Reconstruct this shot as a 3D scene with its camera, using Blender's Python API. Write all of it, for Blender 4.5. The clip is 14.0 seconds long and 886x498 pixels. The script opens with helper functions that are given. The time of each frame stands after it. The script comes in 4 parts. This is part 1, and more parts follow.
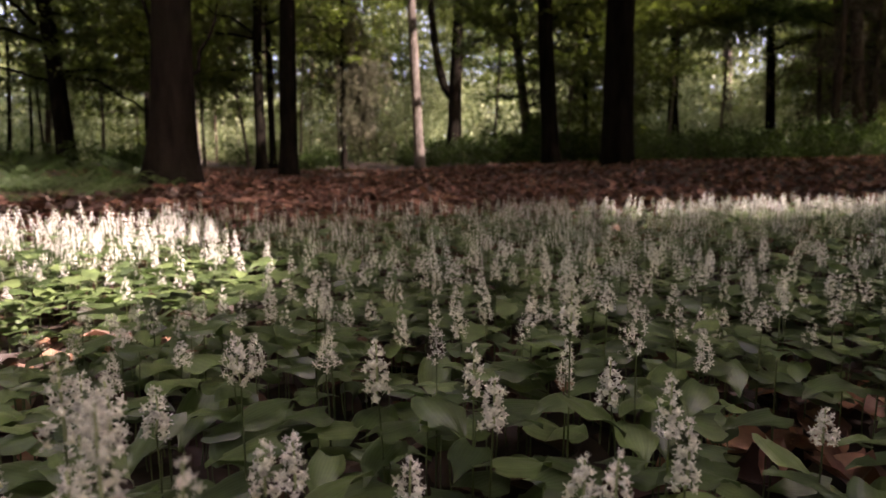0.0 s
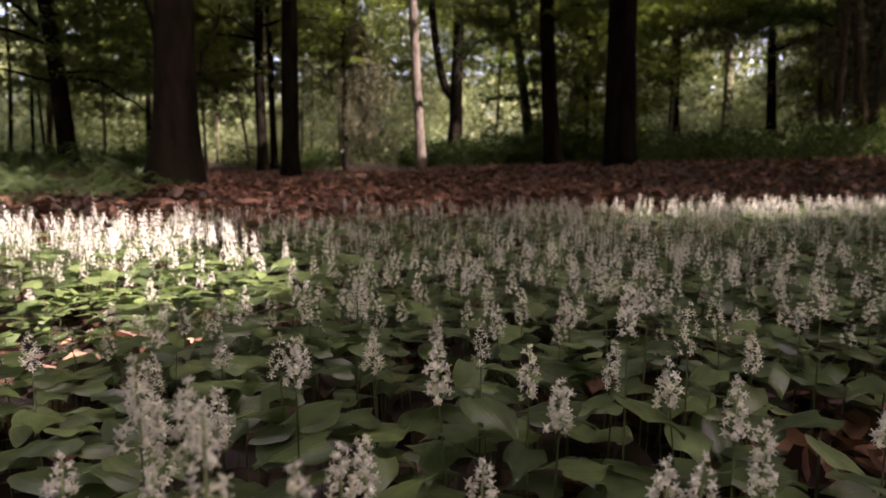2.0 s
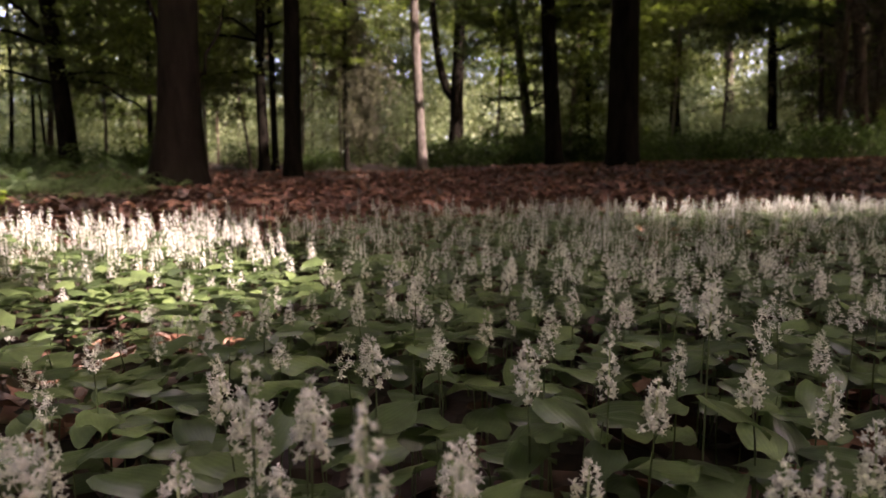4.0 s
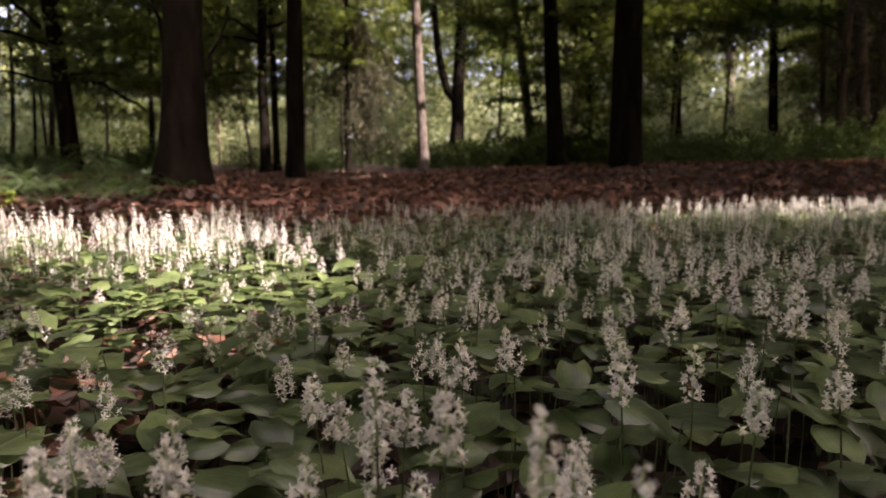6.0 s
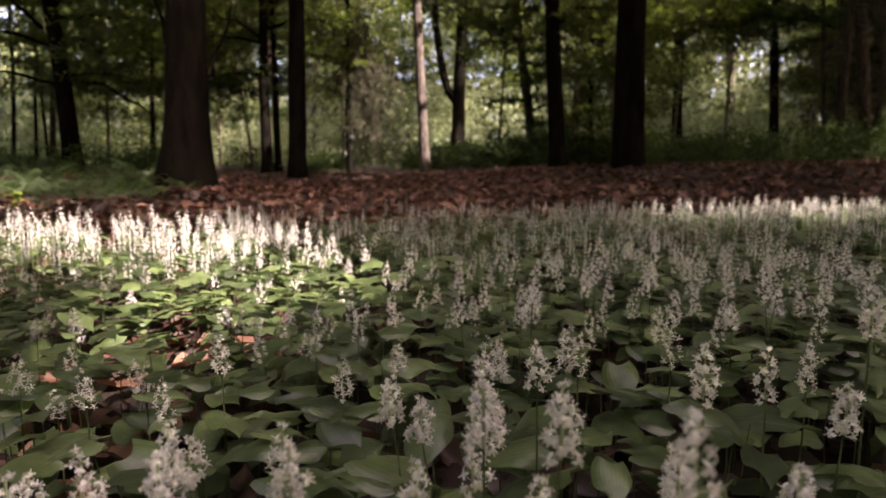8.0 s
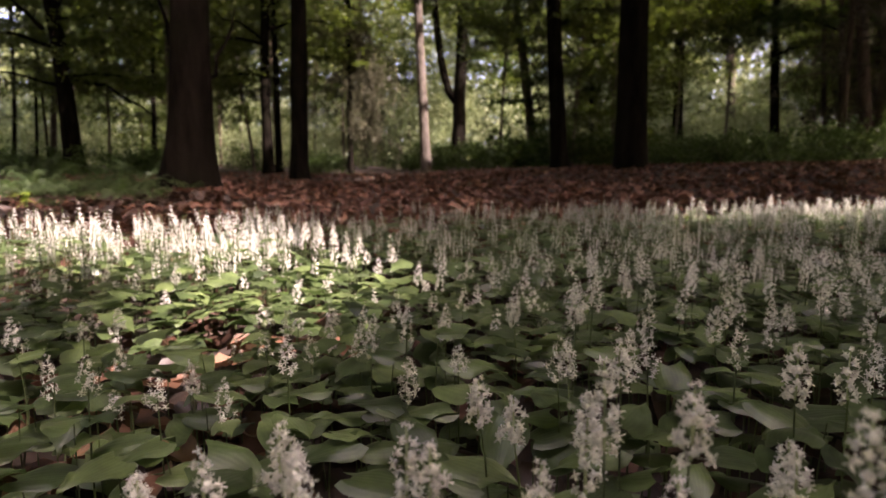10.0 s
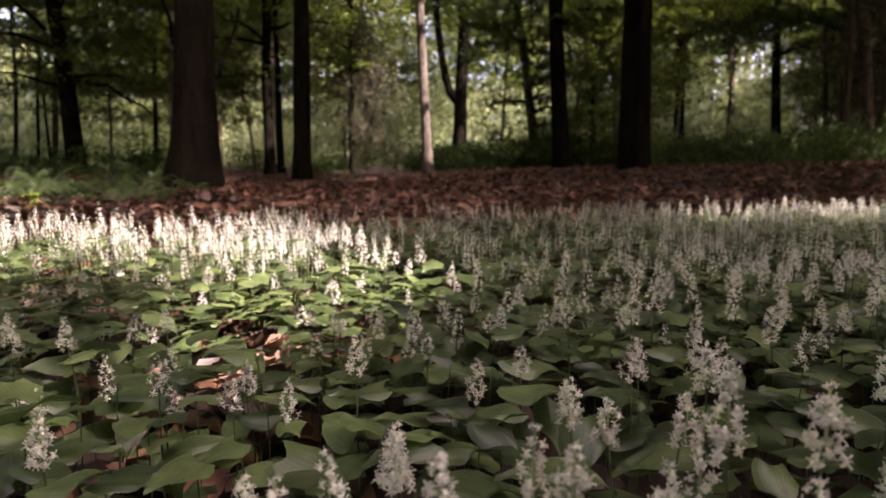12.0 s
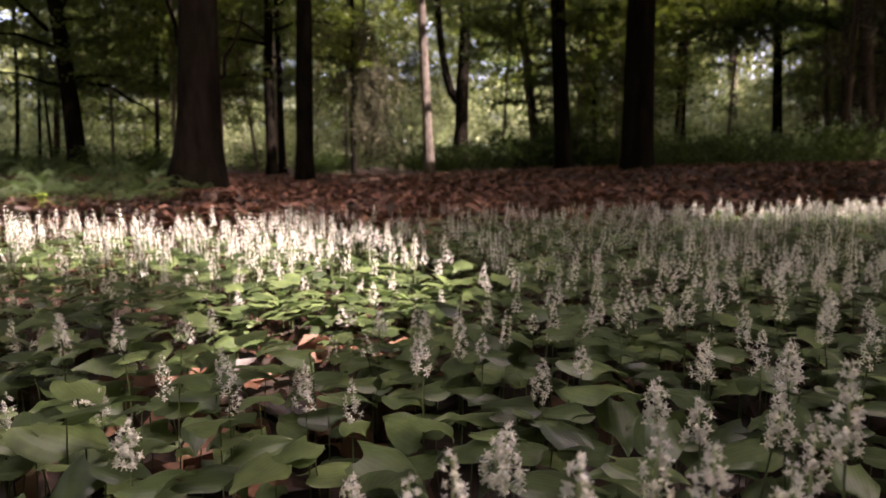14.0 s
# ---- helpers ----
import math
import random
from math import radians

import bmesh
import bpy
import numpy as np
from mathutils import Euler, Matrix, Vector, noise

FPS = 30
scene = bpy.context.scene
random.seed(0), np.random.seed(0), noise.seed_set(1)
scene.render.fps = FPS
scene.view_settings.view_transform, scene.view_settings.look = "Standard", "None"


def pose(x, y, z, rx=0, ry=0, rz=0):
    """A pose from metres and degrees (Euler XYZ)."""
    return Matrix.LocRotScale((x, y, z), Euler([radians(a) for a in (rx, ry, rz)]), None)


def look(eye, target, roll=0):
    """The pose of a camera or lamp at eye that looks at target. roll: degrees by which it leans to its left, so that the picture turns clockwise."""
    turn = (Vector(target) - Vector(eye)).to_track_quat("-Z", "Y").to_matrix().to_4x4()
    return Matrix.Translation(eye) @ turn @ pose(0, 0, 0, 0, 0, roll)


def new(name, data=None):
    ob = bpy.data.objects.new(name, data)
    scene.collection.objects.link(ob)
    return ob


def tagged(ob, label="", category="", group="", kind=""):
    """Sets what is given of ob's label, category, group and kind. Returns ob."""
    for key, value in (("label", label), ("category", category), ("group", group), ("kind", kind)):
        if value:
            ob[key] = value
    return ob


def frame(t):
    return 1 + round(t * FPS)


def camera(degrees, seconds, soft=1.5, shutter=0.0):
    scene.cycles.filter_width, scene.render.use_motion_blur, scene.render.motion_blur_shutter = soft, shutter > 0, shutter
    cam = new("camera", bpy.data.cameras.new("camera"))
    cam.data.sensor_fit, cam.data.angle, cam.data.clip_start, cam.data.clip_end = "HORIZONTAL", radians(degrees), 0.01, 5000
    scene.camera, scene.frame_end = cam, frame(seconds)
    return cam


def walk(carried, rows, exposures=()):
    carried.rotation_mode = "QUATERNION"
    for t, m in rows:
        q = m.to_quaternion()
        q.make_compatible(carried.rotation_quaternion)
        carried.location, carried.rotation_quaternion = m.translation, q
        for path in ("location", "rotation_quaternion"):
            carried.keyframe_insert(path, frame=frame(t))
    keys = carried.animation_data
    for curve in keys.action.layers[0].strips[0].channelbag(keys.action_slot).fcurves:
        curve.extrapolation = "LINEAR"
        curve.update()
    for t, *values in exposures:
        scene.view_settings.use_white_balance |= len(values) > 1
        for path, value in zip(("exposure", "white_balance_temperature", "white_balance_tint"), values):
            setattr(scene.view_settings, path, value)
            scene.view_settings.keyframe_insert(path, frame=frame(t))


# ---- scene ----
cam = camera(72.0, 14.0, soft=1.6)
cam.data.dof.use_dof = True
cam.data.dof.focus_distance = 0.41
cam.data.dof.aperture_fstop = 11.5
PATH = [
    (0, (0.163, -0.002, 0.261), (0.143, 1.979, -0.013), 0.2),
    (0.5, (0.157, -0.001, 0.261), (0.136, 1.98, -0.012), 0.2),
    (1, (0.15, 0.0, 0.261), (0.129, 1.981, -0.012), 0.2),
    (1.5, (0.143, 0.0, 0.26), (0.122, 1.981, -0.012), 0.2),
    (2, (0.132, 0.001, 0.26), (0.111, 1.982, -0.011), 0.2),
    (2.5, (0.122, 0.001, 0.26), (0.102, 1.982, -0.011), 0.2),
    (3, (0.111, 0.002, 0.259), (0.09, 1.983, -0.011), 0.1),
    (5.5, (0.052, 0.004, 0.258), (0.031, 1.986, -0.008), 0.2),
    (6, (0.041, 0.004, 0.258), (0.02, 1.986, -0.007), 0.2),
    (6.5, (0.034, 0.004, 0.258), (0.013, 1.986, -0.007), 0.2),
    (7, (0.023, 0.004, 0.258), (0.003, 1.987, -0.007), 0.2),
    (7.5, (0.013, 0.005, 0.258), (-0.008, 1.987, -0.005), 0.2),
    (8, (0.001, 0.005, 0.258), (-0.02, 1.987, -0.005), 0.2),
    (10.5, (-0.055, 0.006, 0.257), (-0.075, 1.989, -0.003), 0.2),
    (11, (-0.067, 0.006, 0.257), (-0.087, 1.989, -0.003), 0.2),
    (11.5, (-0.079, 0.006, 0.257), (-0.099, 1.99, -0.002), 0.2),
    (12, (-0.089, 0.006, 0.257), (-0.11, 1.989, -0.002), 0.2),
    (12.5, (-0.098, 0.006, 0.257), (-0.118, 1.989, -0.002), 0.2),
    (13, (-0.109, 0.006, 0.257), (-0.13, 1.989, -0.001), 0.2),
    (13.5, (-0.122, 0.006, 0.257), (-0.143, 1.989, -0.001), 0.2),
    (14, (-0.133, 0.005, 0.257), (-0.155, 1.988, -0.001), 0.2),
]
walk(cam, [(t, look(eye, target, roll)) for t, eye, target, roll in PATH], exposures=[(0, 3.80, 7750, 32), (14, 3.80, 7750, 32)])

# ---- light ----
SUN_ELEV = radians(50)
SUN_AZ = Vector((0.86, -0.5, 0)).normalized()
TO_SUN = Vector((SUN_AZ.x * math.cos(SUN_ELEV), SUN_AZ.y * math.cos(SUN_ELEV), math.sin(SUN_ELEV)))
world = bpy.data.worlds.new("sky")
scene.world = world
world.use_nodes = True
wn = world.node_tree.nodes
sky = wn.new("ShaderNodeTexSky")
sky.sky_type = "NISHITA"
sky.sun_disc = False
sky.sun_elevation = SUN_ELEV
sky.air_density, sky.dust_density, sky.ozone_density = 0.3, 3.4, 0.2
sky.sun_rotation = math.atan2(SUN_AZ.x, SUN_AZ.y)
wn["Background"].inputs["Strength"].default_value = 0.135
world.node_tree.links.new(sky.outputs["Color"], wn["Background"].inputs["Color"])
sun_data = bpy.data.lights.new("sun", "SUN")
sun_data.energy = 1.72
sun_data.angle = radians(0.55)
sun_data.color = (1.0, 0.995, 0.985)
sun = new("sun", sun_data)
sun.matrix_world = look(TO_SUN * 60, (0, 0, 0))

# ---- materials ----


def material(name):
    m = bpy.data.materials.new(name)
    m.use_nodes = True
    t = m.node_tree
    t.nodes.clear()
    return m, t, t.nodes.new("ShaderNodeOutputMaterial")


def node(t, kind, **values):
    n = t.nodes.new(kind)
    for key, v in values.items():
        n.inputs[key].default_value = v
    return n


def ramp(t, stops):
    r = t.nodes.new("ShaderNodeValToRGB")
    e = r.color_ramp.elements
    while len(e) < len(stops):
        e.new(0.5)
    for s, (p, c) in zip(e, stops):
        s.position, s.color = p, (*c, 1)
    return r


def leafy(name, dark, mid, light, through_colour, translucent=0.35, rough=0.45, veins=0.0, singly=False, spec=0.5, patch=0.0):
    """Thin living or dead leaf: colour varies leaf by leaf and in soft blotches, light passes through it."""
    m, t, out = material(name)
    rnd = t.nodes.new("ShaderNodeObjectInfo" if singly else "ShaderNodeNewGeometry")
    r = ramp(t, [(0.0, dark), (0.5, mid), (1.0, light)])
    link = t.links.new
    link(rnd.outputs["Random" if singly else "Random Per Island"], r.inputs["Fac"])
    co = t.nodes.new("ShaderNodeNewGeometry")
    blotch = node(t, "ShaderNodeTexNoise", Scale=patch or 45.0, Detail=4.0, Roughness=0.6)
    link(co.outputs["Position"], blotch.inputs["Vector"])
    tone = ramp(t, [(0.28, (0.55, 0.55, 0.55)), (0.72, (1.32, 1.32, 1.30))])
    link(blotch.outputs["Fac"], tone.inputs["Fac"])
    mul = t.nodes.new("ShaderNodeMix")
    mul.data_type, mul.blend_type = "RGBA", "MULTIPLY"
    mul.inputs[0].default_value = 1.0
    link(r.outputs["Color"], mul.inputs[6])
    link(tone.outputs["Color"], mul.inputs[7])
    p = node(t, "ShaderNodeBsdfPrincipled", Roughness=rough)
    p.inputs["Specular IOR Level"].default_value = spec
    link(mul.outputs[2], p.inputs["Base Color"])
    height = blotch.outputs["Fac"]
    if veins:
        uv = t.nodes.new("ShaderNodeUVMap")
        wave = node(t, "ShaderNodeTexWave", Scale=3.1, Distortion=0.6, Detail=1.0)
        wave.bands_direction = "X"
        link(uv.outputs["UV"], wave.inputs["Vector"])
        add = t.nodes.new("ShaderNodeMath")
        add.operation = "MULTIPLY_ADD"
        link(wave.outputs["Fac"], add.inputs[0])
        add.inputs[1].default_value = 0.6
        link(blotch.outputs["Fac"], add.inputs[2])
        height = add.outputs[0]
        ribs = ramp(t, [(0.0, (0.90, 0.90, 0.88)), (0.5, (1.0, 1.0, 1.0)), (1.0, (1.06, 1.05, 1.06))])
        link(wave.outputs["Fac"], ribs.inputs["Fac"])
        ribbed = t.nodes.new("ShaderNodeMix")
        ribbed.data_type, ribbed.blend_type = "RGBA", "MULTIPLY"
        ribbed.inputs[0].default_value = 1.0
        link(mul.outputs[2], ribbed.inputs[6])
        link(ribs.outputs["Color"], ribbed.inputs[7])
        link(ribbed.outputs[2], p.inputs["Base Color"])
    b = node(t, "ShaderNodeBump", Strength=veins or 0.25, Distance=0.002)
    link(height, b.inputs["Height"])
    link(b.outputs["Normal"], p.inputs["Normal"])
    tr = node(t, "ShaderNodeBsdfTranslucent")
    tint = t.nodes.new("ShaderNodeMix")
    tint.data_type, tint.blend_type = "RGBA", "MULTIPLY"
    tint.inputs[0].default_value = 1.0
    link(tone.outputs["Color"], tint.inputs[6])
    tint.inputs[7].default_value = (*through_colour, 1)
    link(tint.outputs[2], tr.inputs["Color"])
    mix = t.nodes.new("ShaderNodeMixShader")
    mix.inputs["Fac"].default_value = translucent
    link(p.outputs[0], mix.inputs[1])
    link(tr.outputs[0], mix.inputs[2])
    link(mix.outputs[0], out.inputs["Surface"])
    return m


def bark(name, deep, face, moss, scale=9.0, mossy=0.35):
    m, t, out = material(name)
    link = t.links.new
    co = t.nodes.new("ShaderNodeTexCoord")
    mp = node(t, "ShaderNodeMapping", Scale=(1.0, 1.0, 0.22))
    link(co.outputs["Object"], mp.inputs["Vector"])
    ridges = node(t, "ShaderNodeTexNoise", Scale=scale, Detail=8.0, Roughness=0.68)
    link(mp.outputs["Vector"], ridges.inputs["Vector"])
    broad = node(t, "ShaderNodeTexNoise", Scale=1.3, Detail=5.0)
    link(co.outputs["Object"], broad.inputs["Vector"])
    r = ramp(t, [(0.35, deep), (0.62, face)])
    link(ridges.outputs["Fac"], r.inputs["Fac"])
    green = ramp(t, [(0.5, (0, 0, 0)), (0.68, (mossy, mossy, mossy))])
    link(broad.outputs["Fac"], green.inputs["Fac"])
    mix = t.nodes.new("ShaderNodeMix")
    mix.data_type = "RGBA"
    link(green.outputs["Color"], mix.inputs[0])
    link(r.outputs["Color"], mix.inputs[6])
    mix.inputs[7].default_value = (*moss, 1)
    p = node(t, "ShaderNodeBsdfPrincipled", Roughness=0.9)
    p.inputs["Specular IOR Level"].default_value = 0.02
    link(mix.outputs[2], p.inputs["Base Color"])
    b = node(t, "ShaderNodeBump", Strength=0.9, Distance=0.03)
    link(ridges.outputs["Fac"], b.inputs["Height"])
    link(b.outputs["Normal"], p.inputs["Normal"])
    link(p.outputs[0], out.inputs["Surface"])
    return m


def soil(name):
    m, t, out = material(name)
    link = t.links.new
    co = t.nodes.new("ShaderNodeNewGeometry")
    fine = node(t, "ShaderNodeTexNoise", Scale=60.0, Detail=8.0, Roughness=0.7)
    crumbs = node(t, "ShaderNodeTexVoronoi", Scale=22.0)
    broad = node(t, "ShaderNodeTexNoise", Scale=0.7, Detail=6.0)
    for n in (fine, crumbs, broad):
        link(co.outputs["Position"], n.inputs["Vector"])
    r = ramp(t, [(0.3, (0.010, 0.006, 0.004)), (0.55, (0.034, 0.018, 0.012)), (0.8, (0.085, 0.043, 0.028))])
    link(fine.outputs["Fac"], r.inputs["Fac"])
    tone = ramp(t, [(0.3, (0.6, 0.6, 0.6)), (0.7, (1.2, 1.15, 1.1))])
    link(broad.outputs["Fac"], tone.inputs["Fac"])
    mul = t.nodes.new("ShaderNodeMix")
    mul.data_type, mul.blend_type = "RGBA", "MULTIPLY"
    mul.inputs[0].default_value = 1.0
    link(r.outputs["Color"], mul.inputs[6])
    link(tone.outputs["Color"], mul.inputs[7])
    p = node(t, "ShaderNodeBsdfPrincipled", Roughness=0.95)
    link(mul.outputs[2], p.inputs["Base Color"])
    b = node(t, "ShaderNodeBump", Strength=0.8, Distance=0.015)
    link(crumbs.outputs["Distance"], b.inputs["Height"])
    link(b.outputs["Normal"], p.inputs["Normal"])
    link(p.outputs[0], out.inputs["Surface"])
    return m


LILY = ((0.026, 0.043, 0.016), (0.060, 0.091, 0.034), (0.118, 0.162, 0.061))
lily_leaf = leafy("lily_leaf", *LILY, (0.15, 0.26, 0.075), 0.20, 0.40, veins=0.09, spec=0.55)
lily_leaf_single = leafy("lily_leaf_single", *LILY, (0.15, 0.26, 0.075), 0.20, 0.40, veins=0.09, spec=0.55, singly=True)
stalk_green = leafy("stalk_green", (0.045, 0.065, 0.03), (0.06, 0.085, 0.035), (0.085, 0.11, 0.045), (0.15, 0.24, 0.05), 0.15, 0.5, singly=True)
axis_pale = leafy("axis_pale", (0.30, 0.36, 0.20), (0.38, 0.43, 0.26), (0.45, 0.50, 0.32), (0.30, 0.38, 0.15), 0.2, 0.5, singly=True)
petal = leafy("petal", (0.81, 0.765, 0.715), (0.86, 0.825, 0.785), (0.89, 0.865, 0.83), (0.81, 0.785, 0.74), 0.38, 0.5, patch=300.0)
litter_leaf = leafy("litter_leaf", (0.034, 0.016, 0.012), (0.102, 0.048, 0.036), (0.29, 0.15, 0.11), (0.30, 0.13, 0.06), 0.12, 0.6, spec=0.3, patch=3.5)
# fallen leaves with the shade under the plants put into their colour
shaded_litter = leafy("shaded_litter", (0.014, 0.007, 0.005), (0.036, 0.016, 0.011), (0.10, 0.046, 0.032), (0.20, 0.09, 0.04), 0.08, 0.5, spec=0.4)
litter_single = leafy("litter_single", (0.10, 0.042, 0.026), (0.19, 0.088, 0.054), (0.33, 0.18, 0.118), (0.30, 0.13, 0.06), 0.12, 0.6, singly=True)
# near foliage, darkened so that its colour carries the canopy's shade
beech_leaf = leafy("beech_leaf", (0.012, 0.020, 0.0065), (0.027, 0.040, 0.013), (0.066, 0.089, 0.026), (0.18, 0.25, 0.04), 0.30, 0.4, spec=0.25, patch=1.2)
# far foliage, paler than the near: distant sunlight is put into the colour
far_leaf_lit = leafy("far_leaf_lit", (0.050, 0.068, 0.030), (0.12, 0.148, 0.070), (0.22, 0.255, 0.13), (0.34, 0.40, 0.17), 0.42, 0.5, spec=0.25, patch=0.5)
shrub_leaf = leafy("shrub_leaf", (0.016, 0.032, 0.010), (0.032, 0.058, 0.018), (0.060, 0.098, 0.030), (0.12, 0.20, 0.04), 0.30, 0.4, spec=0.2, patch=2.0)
fern_leaf = leafy("fern_leaf", (0.022, 0.037, 0.016), (0.036, 0.058, 0.026), (0.066, 0.100, 0.042), (0.11, 0.20, 0.05), 0.35, 0.5, spec=0.3, patch=3.0)
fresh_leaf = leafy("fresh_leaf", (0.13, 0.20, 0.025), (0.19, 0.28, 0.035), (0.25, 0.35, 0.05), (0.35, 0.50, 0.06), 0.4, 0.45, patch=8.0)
# undergrowth leaves with the glade's sun and haze put into the colour
hazy_lit_leaf = leafy("hazy_lit_leaf", (0.075, 0.10, 0.05), (0.19, 0.23, 0.125), (0.34, 0.385, 0.235), (0.34, 0.42, 0.21), 0.42, 0.5, spec=0.3, patch=0.6)
# needles of the right-hand conifers, with their shade put into the colour
spruce_shaded = leafy("spruce_shaded", (0.018, 0.017, 0.011), (0.048, 0.040, 0.026), (0.12, 0.090, 0.064), (0.06, 0.06, 0.03), 0.2, 0.6, spec=0.2, patch=1.5)
needle = leafy("needle", (0.030, 0.030, 0.019), (0.075, 0.072, 0.046), (0.16, 0.15, 0.10), (0.16, 0.165, 0.09), 0.3, 0.6, spec=0.2, patch=1.2)
# darker than real bark: deep canopy shade is put into the colour
bark_shaded = bark("bark_shaded", (0.003, 0.0024, 0.002), (0.012, 0.0095, 0.0075), (0.008, 0.010, 0.005))
bark_brown = bark("bark_brown", (0.022, 0.016, 0.013), (0.085, 0.062, 0.048), (0.05, 0.06, 0.025), mossy=0.25)
bark_pale = bark("bark_pale", (0.036, 0.028, 0.023), (0.175, 0.148, 0.130), (0.12, 0.10, 0.08), scale=14.0, mossy=0.3)
bark_grey = bark("bark_grey", (0.05, 0.043, 0.036), (0.16, 0.14, 0.115), (0.06, 0.075, 0.035), mossy=0.4)
forest_soil = soil("forest_soil")

# ---- mesh helpers ----


def arrays(name, verts, faces, mats, uvs=None, smooth=True):
    """A mesh from an array of vertices and one of faces that all have the same number of corners."""
    verts, faces = np.asarray(verts, np.float32), np.asarray(faces, np.int32)
    me = bpy.data.meshes.new(name)
    me.vertices.add(len(verts))
    me.vertices.foreach_set("co", verts.ravel())
    me.loops.add(faces.size)
    me.loops.foreach_set("vertex_index", faces.ravel())
    me.polygons.add(len(faces))
    me.polygons.foreach_set("loop_start", np.arange(0, faces.size, faces.shape[1], dtype=np.int32))
    me.polygons.foreach_set("use_smooth", np.full(len(faces), smooth))
    if uvs is not None:
        layer = me.uv_layers.new(name="UVMap")
        layer.data.foreach_set("uv", np.asarray(uvs, np.float32)[faces.ravel()].ravel())
    me.update(calc_edges=True)
    me.validate()
    me.materials.append(mats)
    return me


def scattered(template, turns, places):
    """Copies of a template (verts, faces, uvs), each turned and sized by a 3 x 3 matrix and moved to its place."""
    v, f, uv = template
    verts = np.einsum("nij,kj->nki", turns, v) + places[:, None, :]
    faces = f[None] + (np.arange(len(places)) * len(v))[:, None, None]
    return verts.reshape(-1, 3), faces.reshape(-1, f.shape[1]), None if uv is None else np.tile(uv, (len(places), 1))


def merged(pieces):
    verts, faces, uvs, n = [], [], [], 0
    for v, f, uv in pieces:
        verts.append(v), faces.append(f + n), uvs.append(uv)
        n += len(v)
    return np.concatenate(verts), np.concatenate(faces), None if uvs[0] is None else np.concatenate(uvs)


def turned(rng, n, size, spread=0.3, tilt=25.0):
    """Turns about z at random, tilts of some degrees and uneven sizes."""
    a = rng.uniform(0, 2 * np.pi, n)
    b, c = np.radians(rng.normal(0, tilt, n)), np.radians(rng.normal(0, tilt, n))
    ca, sa, cb, sb, cc, sc = np.cos(a), np.sin(a), np.cos(b), np.sin(b), np.cos(c), np.sin(c)
    o, z = np.ones(n), np.zeros(n)
    rz = np.array([[ca, -sa, z], [sa, ca, z], [z, z, o]]).transpose(2, 0, 1)
    rx = np.array([[o, z, z], [z, cb, -sb], [z, sb, cb]]).transpose(2, 0, 1)
    ry = np.array([[cc, z, sc], [z, o, z], [-sc, z, cc]]).transpose(2, 0, 1)
    return (rz @ rx @ ry) * (size * rng.uniform(1 - spread, 1 + spread, n))[:, None, None]


def tube(points, radii, sides=8, rough=0.0, rng=None):
    """A tapered, uneven round limb along points."""
    points = np.asarray(points, float)
    ahead = np.gradient(points, axis=0)
    ahead /= np.linalg.norm(ahead, axis=1)[:, None] + 1e-9
    ref = np.where(np.abs(ahead[:, 2:3]) > 0.8, [[1.0, 0, 0]], [[0, 0, 1.0]])
    u = np.cross(ahead, ref)
    u /= np.linalg.norm(u, axis=1)[:, None] + 1e-9
    w = np.cross(ahead, u)
    ang = np.linspace(0, 2 * np.pi, sides, endpoint=False)
    r = np.asarray(radii, float)[:, None] * np.ones(sides)
    if rough:
        r = r * (1 + rng.normal(0, rough, r.shape))
    verts = points[:, None] + r[..., None] * (np.cos(ang)[None, :, None] * u[:, None] + np.sin(ang)[None, :, None] * w[:, None])
    k = np.arange(len(points) - 1)[:, None] * sides
    i, j = np.arange(sides)[None], (np.arange(sides)[None] + 1) % sides
    faces = np.stack([k + i, k + j, k + j + sides, k + i + sides], -1).reshape(-1, 4)
    return verts.reshape(-1, 3), faces, None


def part(name, data, parent, label="", m=None):
    ob = new(name, data)
    ob.parent = parent
    if m is not None:
        ob.matrix_basis = m
    return tagged(ob, label)


def smooth(a, b, x):
    s = np.clip((np.asarray(x, float) - a) / (b - a), 0, 1)
    return s * s * (3 - 2 * s)


def ground_z(x, y):
    """Height of the forest floor: level under the flowers, rising gently to the right and far off."""
    x, y = np.asarray(x, float), np.asarray(y, float)
    side = np.clip(x + 1.5, 0, 5) * 0.058 + np.clip(x - 3.5, 0, 40) * 0.022
    rise = smooth(1.5, 9.0, y) * side
    z = rise + 0.006 * np.clip(y - 8, 0, 80) + 0.016 * np.clip(y - 20, 0, 60)
    z = z + 0.010 * np.sin(3.1 * x + 1.0) * np.sin(2.7 * y) + 0.02 * smooth(3, 8, np.abs(y)) * np.sin(0.9 * x) * np.sin(0.7 * y + 1)
    return z


# ---- ground ----
axis_x = np.concatenate([-np.geomspace(400, 4, 34), np.linspace(-3.9, 3.9, 90), np.geomspace(4, 400, 34)])
axis_y = np.concatenate([-np.geomspace(400, 2.1, 24), np.linspace(-2, 14, 150), np.geomspace(14.4, 600, 46)])
gx, gy = np.meshgrid(axis_x, axis_y)
ground_rng = np.random.default_rng(4)
gz = ground_z(gx, gy) + ground_rng.normal(0, 0.004, gx.shape)
nx = len(axis_x)
q = (np.arange(len(axis_y) - 1)[:, None] * nx + np.arange(nx - 1)[None]).ravel()
ground = new("ground", arrays("ground", np.stack([gx, gy, gz], -1).reshape(-1, 3), np.stack([q, q + 1, q + nx + 1, q + nx], -1), forest_soil))
tagged(ground, "dark brown woodland soil under fallen leaves", "ground", kind="structure")

# ---- leaf shapes ----


